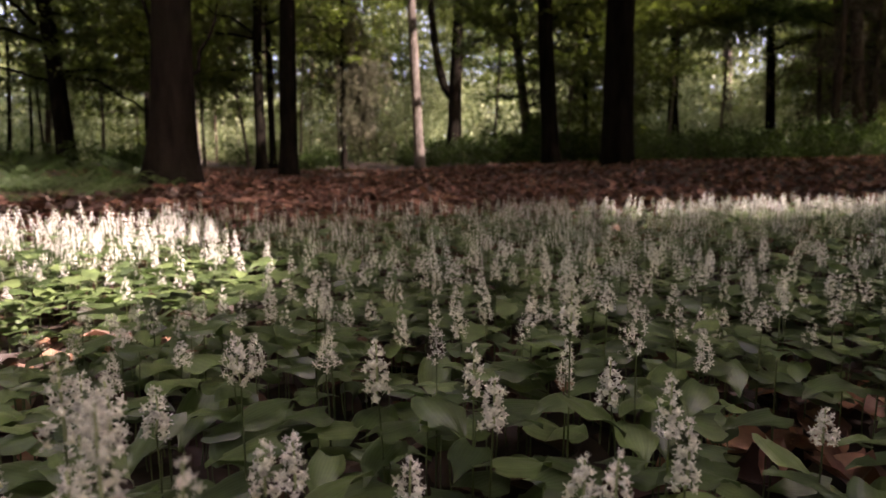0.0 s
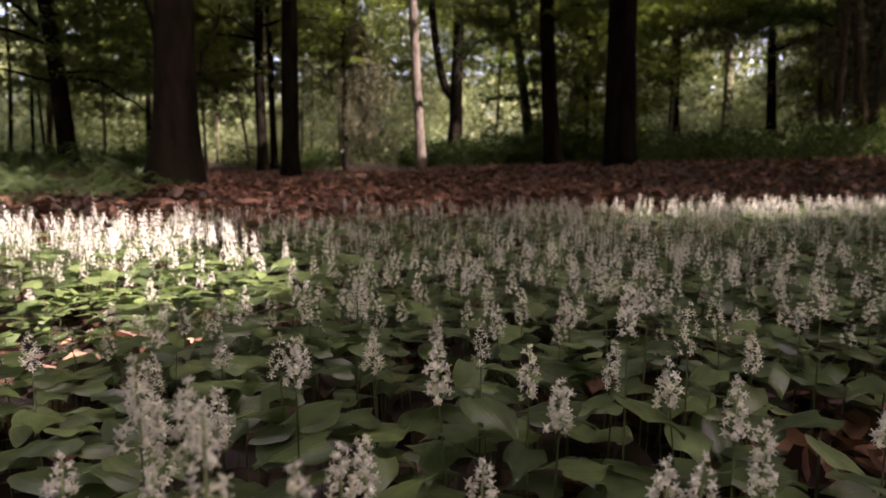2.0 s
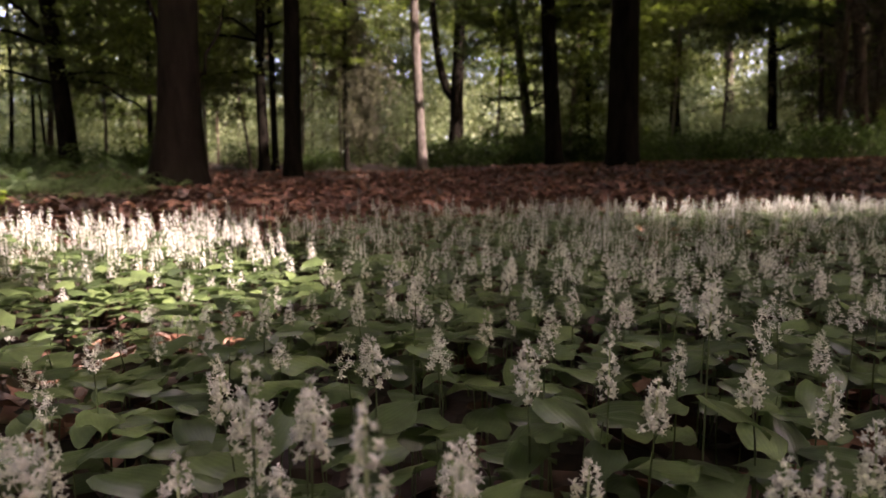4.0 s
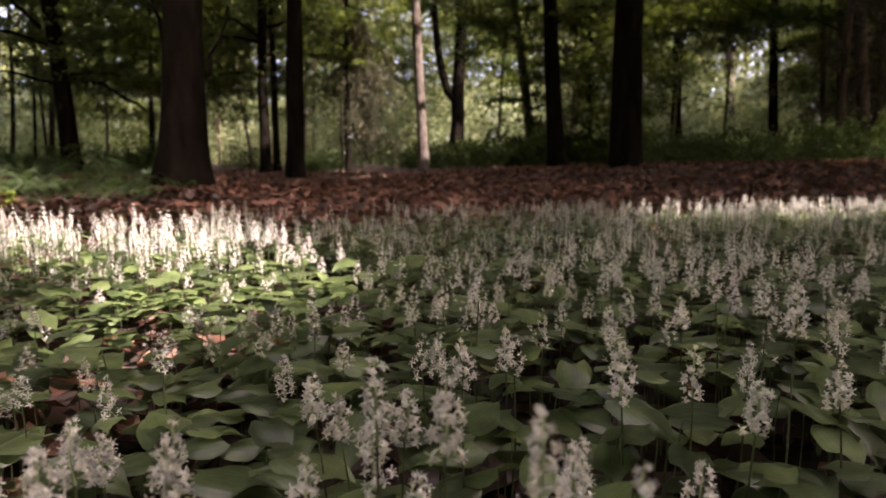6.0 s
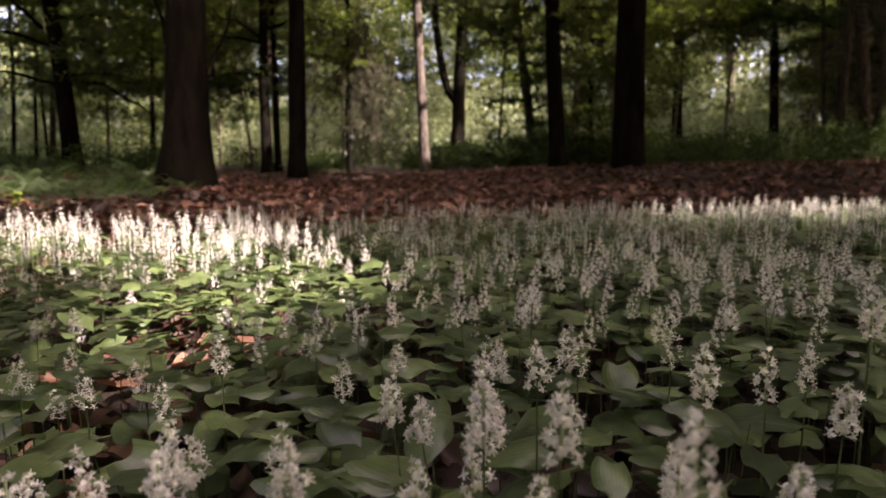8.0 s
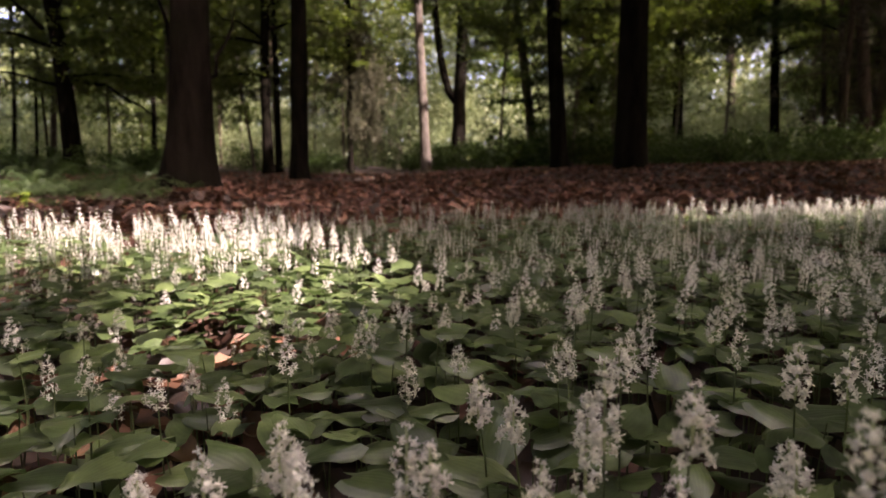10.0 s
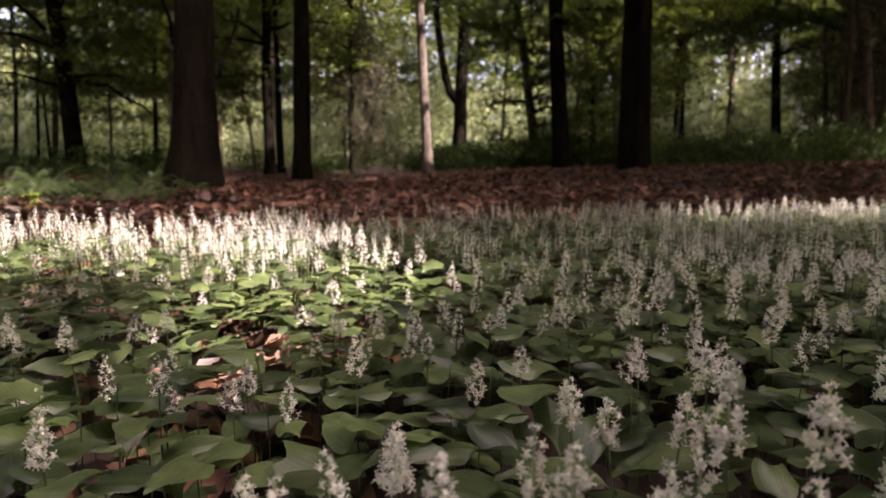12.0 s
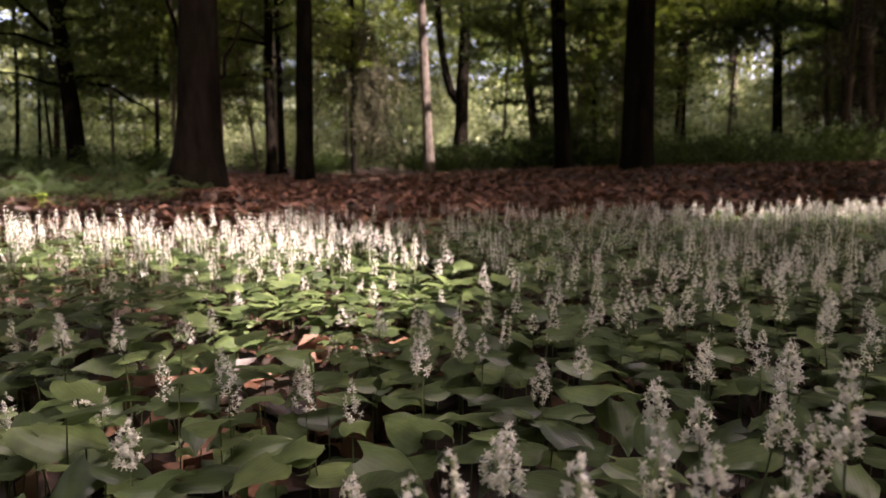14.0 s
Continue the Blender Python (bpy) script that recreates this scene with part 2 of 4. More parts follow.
def heart_leaf(rows, cols, fold, arch, wave, lobe=0.16, bend=0.0):
    """A may lily leaf 1 long, from its heart-shaped base at the origin to its drawn-out tip along +y."""
    v = np.linspace(0, 1, rows)
    width = 0.37 * np.interp(v, [0, 0.1, 0.22, 0.4, 0.6, 0.78, 0.9, 1.0], [0.66, 0.9, 1.0, 0.93, 0.66, 0.32, 0.13, 0.0])
    s = np.linspace(-1, 1, cols)
    V, S = np.meshgrid(v, s, indexing="ij")
    W = width[:, None] * np.ones(cols)
    X = S * W + bend * V**2
    Y = V - lobe * np.abs(S) ** 1.4 * (1 - smooth(0, 0.35, V))
    Z = fold * np.abs(S * W) - arch * V**2 + wave * np.sin(V * 7 + S * 2.2) * np.abs(S) * 0.5 - 0.7 * (S * W) ** 2 + 0.022 * np.cos(S * 9) * W + 0.02 * np.sin(V * 15 + S * 4) * S**2
    k = (np.arange(rows - 1)[:, None] * cols + np.arange(cols - 1)[None]).ravel()
    return np.stack([X, Y, Z], -1).reshape(-1, 3), np.stack([k, k + 1, k + cols + 1, k + cols], -1), np.stack([S * 0.5 + 0.5, V], -1).reshape(-1, 2)


def card(length=1.0, width=0.6, fold=0.12):
    """A small plain leaf, pointed at both ends and folded along its midrib."""
    v = np.array([[0, -0.5 * length, 0], [0.5 * width, -0.02, fold], [0, 0.5 * length, -0.06], [-0.5 * width, 0.03, fold]])
    return v, np.array([[0, 1, 2, 3]]), None


def dead_leaf(curl, twist, rows=6, cols=5):
    """A dry, curled fallen leaf, 1 long, lying near z = 0."""
    v = np.linspace(0, 1, rows)
    width = 0.27 * np.interp(v, [0, 0.2, 0.4, 0.6, 0.8, 1.0], [0.15, 0.75, 1.0, 0.95, 0.6, 0.05])
    s = np.linspace(-1, 1, cols)
    V, S = np.meshgrid(v, s, indexing="ij")
    X = S * width[:, None] * np.ones(cols)
    Y = V - 0.5
    Z = 0.06 + curl * (X / 0.27) ** 2 * 0.3 + 0.25 * curl * (V - 0.5) ** 2 + twist * S * (V - 0.4) * 0.3 + 0.02 * np.sin(V * 13 + S * 3)
    k = (np.arange(rows - 1)[:, None] * cols + np.arange(cols - 1)[None]).ravel()
    return np.stack([X, Y, Z], -1).reshape(-1, 3), np.stack([k, k + 1, k + cols + 1, k + cols], -1), np.stack([S * 0.5 + 0.5, V], -1).reshape(-1, 2)


LEAF_SHAPES = [heart_leaf(12, 9, f_, a_, w_, 0.16, b_) for f_, a_, w_, b_ in ((0.13, 0.06, 0.09, 0.05), (0.06, 0.13, 0.12, -0.06), (0.20, 0.02, 0.08, 0.0), (-0.04, 0.08, 0.13, 0.08), (0.10, 0.20, 0.11, -0.03), (0.26, 0.10, 0.10, 0.04), (0.03, 0.26, 0.09, 0.10), (0.16, -0.06, 0.13, -0.09))]
LEAF_LOW = [heart_leaf(6, 4, f_, a_, w_) for f_, a_, w_ in ((0.18, 0.08, 0.05), (0.08, 0.16, 0.08), (0.26, 0.04, 0.04), (-0.05, 0.12, 0.08))]
leaf_meshes = [arrays("leaf", *s[:2], lily_leaf_single, s[2]) for s in LEAF_SHAPES]
DEAD_LOW = [dead_leaf(0.5, 0.4, 4, 3), dead_leaf(0.9, -0.5, 4, 3), dead_leaf(-0.4, 0.3, 4, 3), dead_leaf(0.25, 0.9, 4, 3)]
DEAD = [dead_leaf(0.5, 0.4), dead_leaf(0.9, -0.5), dead_leaf(-0.4, 0.3), dead_leaf(0.25, 0.9)]


def floret(rng, low=0, slim=1.0):
    """One star flower on a short stalk, 1 across: four bent-back tepals, four stamens, a round ovary. It faces +y."""
    out = []
    for k in range(4):
        a = k * np.pi / 2 + rng.normal(0, 0.12)
        c, s = np.cos(a), np.sin(a)
        out_way, side = np.array([c, 0, s]), np.array([-s, 0, c])
        y = np.array([0.30, 0.34, 0.16, -0.06 + rng.normal(0, 0.05)])
        d, w = np.array([0.05, 0.22, 0.40, 0.50]), np.array([0.08, 0.16, 0.15, 0.04]) * slim
        mid = d[:, None] * out_way + y[:, None] * np.array([0, 1, 0])
        v = np.stack([mid - w[:, None] * side, mid + w[:, None] * side + np.array([0, 0.02, 0])], 1).reshape(-1, 3)
        i = np.arange(3) * 2
        f = np.stack([i, i + 1, i + 3, i + 2], -1)
        if low == 2:
            v, f = np.array([mid[0], mid[2] - 1.3 * w[2] * side, mid[3] * 1.1, mid[2] + 1.3 * w[2] * side]), np.array([[0, 1, 2, 3]])
        elif low:
            v, f = v[[0, 1, 4, 5, 6, 7]] * 1.06, np.array([[0, 1, 3, 2], [2, 3, 5, 4]])
        out.append((v, f, None))
        if low == 1:
            b = a + 0.78
            out.append(tube([(np.cos(b) * 0.05, 0.26, np.sin(b) * 0.05), (np.cos(b) * 0.46, 0.62 + rng.normal(0, 0.08), np.sin(b) * 0.46)], [0.025, 0.065], 3))
        elif not low:
            b = a + 0.78
            tip = np.array([np.cos(b) * 0.46, 0.62 + rng.normal(0, 0.08), np.sin(b) * 0.46])
            out.append(tube([(np.cos(b) * 0.05, 0.30, np.sin(b) * 0.05), tip, tip * 1.08], [0.028, 0.085, 0.02], 3))
    if not low:
        out.append(tube([(0, 0.16, 0), (0, 0.34, 0), (0, 0.54, 0)], [0.04, 0.14, 0.03], 5))
        out.append(tube([(0, -0.55, -0.1), (0, 0.18, 0)], [0.025, 0.04], 3))
    return merged(out)


flower_rng = np.random.default_rng(11)
FLORETS = [floret(flower_rng, slim=1.3) for _ in range(4)]
FLORETS_SLIM = [floret(flower_rng, 1, 0.75) for _ in range(4)]
FLORETS_LOW = [floret(flower_rng, 2, 0.9) for _ in range(3)]
floret_meshes = [arrays("floret", f[0], f[1], petal) for f in FLORETS]


def floret_poses(rng, length, count, loose=1.0):
    """Where the florets of a spike sit: in a loose spiral round its axis, smaller and closer to the top. The spike grows from z = 0."""
    turns, places = [], []
    levels = max(4, round(count / 2.8))
    ang = rng.uniform(0, 6.28)
    for k in range(count):
        level = min(levels - 1, int(k * levels / count))
        h = (level + 0.2) / (levels - 0.6)
        ang += 2.2 + rng.normal(0, 0.4)
        size = 0.0044 * (1.08 - 0.45 * h**3) * rng.uniform(0.8, 1.15)
        reach = loose * size * (0.86 - 0.52 * h**3) * rng.uniform(0.6, 1.25)
        up = radians(rng.normal(12 + 45 * h**4, 16))
        z = length * min(1.0, h) + rng.normal(0, 0.0007)
        m = Matrix.Rotation(ang, 3, "Z") @ Matrix.Rotation(up, 3, "X")
        turns.append(np.array(m) * size)
        places.append(np.array([-math.sin(ang) * reach, math.cos(ang) * reach, z]))
    return np.array(turns), np.array(places)


def spike_arrays(rng, length, count, kinds):
    turns, places = floret_poses(rng, length, count, 1.2)
    pick = rng.integers(0, len(kinds), count)
    return merged([scattered(kinds[k], turns[pick == k], places[pick == k]) for k in range(len(kinds)) if (pick == k).any()])


spike_meshes = [arrays("flower_spike", *spike_arrays(flower_rng, 0.027, n, FLORETS_SLIM)[:2], petal) for n in (24, 30, 34, 20, 27, 17)]
SPIKES_LOW = [spike_arrays(flower_rng, 0.027, n, FLORETS_LOW) for n in (18, 21, 15)]


def stalk_mesh(name, rng, height, radius, bend, mat=stalk_green):
    h = np.linspace(0, 1, 6)
    pts = np.stack([bend[0] * np.sin(h * 3.1), bend[1] * np.sin(h * 3.1), h * height], -1)
    v, f, _ = tube(pts, radius * (1 - 0.45 * h), 5)
    return arrays(name, v, f, mat)


stem_meshes = [stalk_mesh("stem", flower_rng, 1.0, 0.009, (flower_rng.normal(0, 0.03), flower_rng.normal(0, 0.03))) for _ in range(4)]


def lily(x, y, tip, rng, detailed=False, spike=None, leaf_size=None):
    """A flowering may lily: a thin stem with two heart-shaped leaves and a spike of white star flowers."""
    base = float(ground_z(x, y)) - 0.003
    tall = tip - base
    length = spike or min(0.036, max(0.017, 0.18 * tall)) * rng.uniform(0.8, 1.2)
    ob = new("may_lily")
    ob.matrix_basis = pose(x, y, base, rng.normal(0, 1.0), rng.normal(0, 1.0), 0)
    tagged(ob, "may lily with white star-flower spike and heart-shaped green leaves", "flower", "may lilies in the flower bed")
    part("stem", stem_meshes[rng.integers(4)], ob, "", pose(0, 0, 0, 0, 0, rng.uniform(0, 360)) @ Matrix.Diagonal((0.095, 0.095, tall - 0.8 * length, 1)))
    way = rng.uniform(0, 360)
    for k, at in enumerate((0.42, 0.60)):
        s = (leaf_size or 0.044) * (1.0, 0.78)[k] * rng.uniform(0.85, 1.15)
        high = min((at + 0.08) * tall, 0.086 + 0.026 * k) * rng.uniform(0.88, 1.12)
        m = pose(0, 0, high, 0, 0, way + k * 180 + rng.normal(0, 35)) @ pose(0, 0, 0, rng.normal(2, 8), rng.normal(0, 8), 0) @ Matrix.Diagonal((s, s, s, 1))
        part("leaf", leaf_meshes[rng.integers(len(leaf_meshes))], ob, "", m)
    at_spike = pose(0, 0, tall - length, 0, 0, rng.uniform(0, 360))
    if detailed:
        axis = part("flower_spike", stalk_mesh("flower_spike", rng, length, 0.0008, (rng.normal(0, 0.0006), rng.normal(0, 0.0006)), axis_pale), ob, "white flower spike", at_spike)
        turns, places = floret_poses(rng, length, int(rng.integers(20, 30)))
        for r, p in zip(turns, places):
            part("floret", floret_meshes[rng.integers(4)], axis, "", Matrix.Translation(p) @ Matrix(r.tolist()).to_4x4())
    else:
        part("flower_spike", spike_meshes[rng.integers(len(spike_meshes))], ob, "white flower spike", at_spike @ Matrix.Diagonal((0.9, 0.9, length / 0.027, 1)))
    return ob


def shoot(x, y, high, size, way, tip_down, roll, rng, shape=None):
    """A shoot that does not flower: one heart-shaped leaf on a thin stalk."""
    base = float(ground_z(x, y)) - 0.003
    ob = new("lily_shoot")
    ob.matrix_basis = pose(x, y, base)
    tagged(ob, "single heart-shaped green leaf on a thin stalk", "leaf", "leaf shoots in the flower bed")
    part("stalk", stem_meshes[rng.integers(4)], ob, "", Matrix.Diagonal((0.08, 0.08, high, 1)))
    m = pose(0, 0, high, 0, 0, way) @ pose(0, 0, 0, -tip_down, roll, 0) @ Matrix.Diagonal((size, size, size, 1))
    part("leaf", leaf_meshes[rng.integers(len(leaf_meshes)) if shape is None else shape], ob, "", m)
    return ob


# ---- flower bed ----
bed_rng = np.random.default_rng(21)
FRONT = [
    (0.097, 0.157, 0.182), (0.065, 0.159, 0.196), (-0.090, 0.182, 0.168), (-0.049, 0.190, 0.172), (-0.146, 0.199, 0.155), (0.031, 0.199, 0.157),
    (0.040, 0.209, 0.184), (-0.131, 0.210, 0.156), (-0.015, 0.211, 0.154), (-0.059, 0.214, 0.167), (0.019, 0.220, 0.188), (0.227, 0.220, 0.152),
    (0.213, 0.222, 0.148), (0.091, 0.226, 0.151), (-0.109, 0.232, 0.157), (0.012, 0.237, 0.162), (-0.173, 0.240, 0.133), (0.145, 0.244, 0.136),
    (0.266, 0.244, 0.153), (0.099, 0.248, 0.147), (-0.112, 0.260, 0.141), (0.184, 0.281, 0.160), (0.016, 0.282, 0.154), (0.272, 0.283, 0.159),
    (-0.013, 0.288, 0.148), (0.128, 0.296, 0.173), (-0.028, 0.299, 0.152), (-0.298, 0.301, 0.129), (0.366, 0.311, 0.132), (0.252, 0.320, 0.154),
]
MIDDLE = [
    (0.051, 0.321, 0.166), (0.178, 0.329, 0.160), (0.233, 0.333, 0.196), (-0.216, 0.357, 0.135), (0.284, 0.373, 0.176), (0.021, 0.375, 0.154),
    (-0.274, 0.380, 0.138), (0.079, 0.381, 0.152), (0.036, 0.393, 0.148), (-0.149, 0.397, 0.147), (0.081, 0.412, 0.149), (0.154, 0.416, 0.153),
    (0.067, 0.449, 0.181), (0.286, 0.470, 0.174), (-0.107, 0.480, 0.126), (0.434, 0.484, 0.175), (0.233, 0.487, 0.150), (0.172, 0.493, 0.146),
    (0.057, 0.495, 0.164), (0.262, 0.496, 0.184), (-0.411, 0.499, 0.132), (0.224, 0.504, 0.134), (-0.161, 0.507, 0.120), (-0.463, 0.509, 0.133),
    (0.435, 0.517, 0.144), (-0.122, 0.520, 0.118), (0.198, 0.522, 0.154), (-0.434, 0.541, 0.116), (-0.359, 0.576, 0.123), (-0.203, 0.588, 0.123),
]
BACK = [
    (0.555, 0.591, 0.148), (-0.397, 0.596, 0.121), (-0.051, 0.604, 0.113), (0.190, 0.606, 0.161), (-0.205, 0.637, 0.105), (0.303, 0.656, 0.158),
    (-0.238, 0.659, 0.106), (0.270, 0.664, 0.157), (0.149, 0.665, 0.150), (-0.252, 0.674, 0.104), (0.238, 0.713, 0.145), (0.009, 0.728, 0.144),
    (-0.022, 0.771, 0.145), (0.026, 0.787, 0.137), (-0.473, 0.821, 0.100), (0.326, 0.821, 0.139), (0.177, 0.842, 0.137), (0.455, 0.851, 0.133),
    (-0.437, 0.858, 0.122), (-0.535, 0.886, 0.098), (0.014, 0.889, 0.137), (0.011, 0.928, 0.131), (-0.573, 0.930, 0.102), (-0.352, 0.960, 0.160),
    (-0.278, 0.990, 0.169), (-0.102, 1.142, 0.124), (-0.148, 1.190, 0.130), (-0.700, 1.455, 0.145), (0.974, 1.959, 0.175), (0.684, 1.80, 0.165),
]
SUNLIT = [
    (-0.200, 0.930, 0.140), (-0.225, 0.960, 0.150), (-0.252, 0.972, 0.163), (-0.240, 1.020, 0.165), (-0.300, 1.000, 0.160), (-0.170, 0.950, 0.130), (-0.150, 0.900, 0.124),
    (-0.190, 0.995, 0.150), (-0.322, 0.966, 0.150), (-0.362, 1.004, 0.155), (-0.402, 0.972, 0.154), (-0.132, 0.972, 0.130), (-0.440, 1.010, 0.150), (-0.480, 0.960, 0.148),
]
spots = []
for row in (FRONT, MIDDLE, BACK, SUNLIT):
    for x, y, tip in row:
        lily(x, y, tip, bed_rng, detailed=y < 0.34)
        spots.append((x, y))
spots = np.array(spots)


def bed_edge(x):
    return 2.05 + 0.16 * np.asarray(x) - 0.50 * smooth(0.15, 0.8, -np.asarray(x)) + 0.07 * np.sin(4.0 * np.asarray(x) + 0.5)


def bare(x, y):
    """How bare of plants the bed is at a place: a few small openings with fallen leaves."""
    holes = ((-0.32, 0.60, 0.085, 0.05), (-0.24, 0.77, 0.06, 0.03), (0.55, 0.60, 0.06, 0.05), (0.45, 0.47, 0.05, 0.04), (0.07, 0.46, 0.085, 0.06), (-0.30, 0.47, 0.045, 0.04), (0.43, 0.43, 0.05, 0.04), (-0.03, 0.56, 0.05, 0.03), (0.27, 0.43, 0.04, 0.03))
    b = 0
    for cx, cy, rx, ry in holes:
        b = np.maximum(b, 1 - smooth(0.7, 1.3, np.hypot((x - cx) / rx, (y - cy) / ry)))
    return b


def strewn(rng, n, x0, x1, y0, y1):
    x, y = rng.uniform(x0, x1, n), rng.uniform(y0, y1, n)
    edge = 0.22 * np.sin(2.3 * y + 1) + 0.15 * np.sin(5.1 * y)
    thin = np.minimum(np.minimum((x + 1.9 + edge) / 0.5, (2.35 + edge - x) / 0.5), (y + 0.75 + 0.15 * np.sin(3 * x)) / 0.4)
    keep = (y < bed_edge(x)) & (rng.uniform(0, 1, n) > bare(x, y)) & (rng.uniform(0, 1, n) < thin)
    return x[keep], y[keep]


# flowers between the ones placed by name, nearest first
x, y = strewn(bed_rng, 3400, -1.0, 1.2, 0.40, 1.25)
made = 0
for px, py in sorted(zip(x, y), key=lambda p: p[1]):
    if made >= 235:
        break
    if np.hypot((px + 0.36) / 0.34, (py - 0.74) / 0.15) < 1 and bed_rng.uniform() < 0.9:
        continue
    if np.hypot(*(spots - (px, py)).T).min() < 0.031 + 0.016 * (py < 0.55) or abs(px - 0.02) > 0.2 + 0.78 * py:
        continue
    lean = smooth(-0.25, 0.2, px)
    tip = float(ground_z(px, py)) + bed_rng.normal(0.105 + 0.035 * lean, 0.014)
    lily(px, py, tip, bed_rng, spike=bed_rng.uniform(0.018, 0.032))
    spots = np.vstack([spots, (px, py)])
    made += 1
reach = spots[-1][1]


def carpet(rng, density, y0):
    """The remaining flowers of the bed, too many to count."""
    area = (4.6) * (2.6 - y0)
    x, y = strewn(rng, int(density * area), -2.0, 2.6, y0, 2.6)
    more = rng.uniform(0, 1, (2, 860))
    x, y = np.concatenate([x, -1.7 + 1.35 * more[0]]), np.concatenate([y, 0.90 + 0.54 * more[1] ** 0.9])
    more = rng.uniform(0, 1, (2, 420))
    x, y = np.concatenate([x, 0.15 + 1.9 * more[0]]), np.concatenate([y, 1.5 + 0.6 * more[1] + 0.12 * more[0]])
    more = rng.uniform(0, 1, (2, 420))
    x, y = np.concatenate([x, -0.6 + 1.2 * more[0]]), np.concatenate([y, 1.15 + (0.5 + 0.3 * more[0]) * more[1]])
    clump = np.array([noise.noise((px * 2.2, py * 2.2, 3.0)) for px, py in zip(x, y)])
    keep = (clump > -0.22 + 0.25 * rng.uniform(-1, 1, len(x))) & (np.hypot((x + 0.28) / 0.2, (y - 1.75) / 0.14) > 1) & ((y > 1.45) | (rng.uniform(0, 1, len(x)) < 0.55 + 0.25 * smooth(0.3, 1.0, np.abs(x))))
    return x[keep], y[keep]


x, y = carpet(bed_rng, 620, reach)
tips = ground_z(x, y) + np.minimum(bed_rng.normal(0.136, 0.018, len(x)), 0.162)
pieces = []
for k, s in enumerate(SPIKES_LOW):
    use = np.arange(len(x)) % len(SPIKES_LOW) == k
    turns = turned(bed_rng, use.sum(), 1.0, 0.2, 5.0)
    turns[:, :, 2] *= bed_rng.uniform(0.8, 1.55, use.sum())[:, None]
    pieces.append(scattered(s, turns, np.stack([x[use], y[use], tips[use] - 0.034], -1)))
far_spikes = merged(pieces)
tagged(new("flower_spikes", arrays("flower_spikes", *far_spikes[:2], petal)), "countless white may lily flower spikes in the bed", "flowers", kind="stuff")
stick = tube([(0, 0, 0), (0.002, 0, 0.5), (0, 0, 1.0)], [0.0012, 0.001, 0.0008], 3)
st = np.tile(np.eye(3), (len(x), 1, 1))
st[:, 2, 2] = tips - ground_z(x, y)
v, f, _ = scattered(stick, st, np.stack([x, y, ground_z(x, y)], -1))
tagged(new("flower_stems", arrays("flower_stems", v, f, stalk_green)), "thin green may lily stems standing in the bed", "stems", kind="stuff")

# leaves of the bed: the broad ones in front, by place, length and heading of the tip
BROAD = [
    (0.199, 0.481, 0.06, -100), (0.187, 0.395, 0.07, -90), (0.181, 0.353, 0.046, -90), (0.373, 0.537, 0.061, -80), (0.383, 0.488, 0.064, 90), (0.394, 0.489, 0.044, 180),
    (0.387, 0.401, 0.051, 110), (0.301, 0.377, 0.043, 175), (0.364, 0.365, 0.044, -150), (0.48, 0.472, 0.064, 120), (0.473, 0.525, 0.069, -85), (0.111, 0.35, 0.049, -95),
    (0.01, 0.369, 0.044, -75), (0.093, 0.333, 0.036, 180), (-0.009, 0.35, 0.046, 160), (-0.008, 0.447, 0.036, -60), (0.05, 0.488, 0.036, 100), (0.066, 0.49, 0.037, -70),
    (0.12, 0.431, 0.036, -90), (0.182, 0.372, 0.045, 90), (0.268, 0.486, 0.045, -90), (-0.105, 0.413, 0.046, 90), (-0.116, 0.367, 0.036, -90), (-0.007, 0.605, 0.057, -80),
    (0.54, 0.668, 0.056, -90),
]
BROAD_TOO = [
    (0.215, 0.305, 0.056, -60), (-0.101, 0.362, 0.05, 90), (-0.074, 0.314, 0.043, -90), (-0.096, 0.361, 0.037, -70), (-0.322, 0.503, 0.055, -90), (-0.196, 0.488, 0.041, 80),
    (-0.075, 0.396, 0.044, -90), (-0.013, 0.421, 0.054, 180), (0.055, 0.373, 0.038, -90), (0.15, 0.525, 0.05, 150), (-0.076, 0.401, 0.052, 80), (-0.095, 0.314, 0.055, -90),
    (-0.152, 0.316, 0.043, 90), (0.056, 0.357, 0.055, 100), (-0.413, 0.396, 0.075, -90), (-0.339, 0.335, 0.046, 160), (-0.328, 0.331, 0.039, -100), (-0.277, 0.315, 0.046, -80),
    (-0.215, 0.353, 0.039, 90), (-0.223, 0.435, 0.044, -90), (-0.088, 0.396, 0.038, -90), (0.023, 0.393, 0.047, 90), (0.075, 0.488, 0.043, -60), (-0.14, 0.46, 0.05, 90),
    (0.105, 0.406, 0.048, -90),
]
near_leaves = []
for px, py, size, way in BROAD + BROAD_TOO:
    shoot(px, py, bed_rng.normal(0.090, 0.006), 0.86 * size, way + bed_rng.normal(0, 8), bed_rng.normal(4, 6) + (14 if abs(way) > 145 else 0), bed_rng.normal(0, 7), bed_rng)
    near_leaves.append((px, py))
made = 50
x, y = strewn(bed_rng, 1500, -0.55, 0.62, 0.14, 0.55)
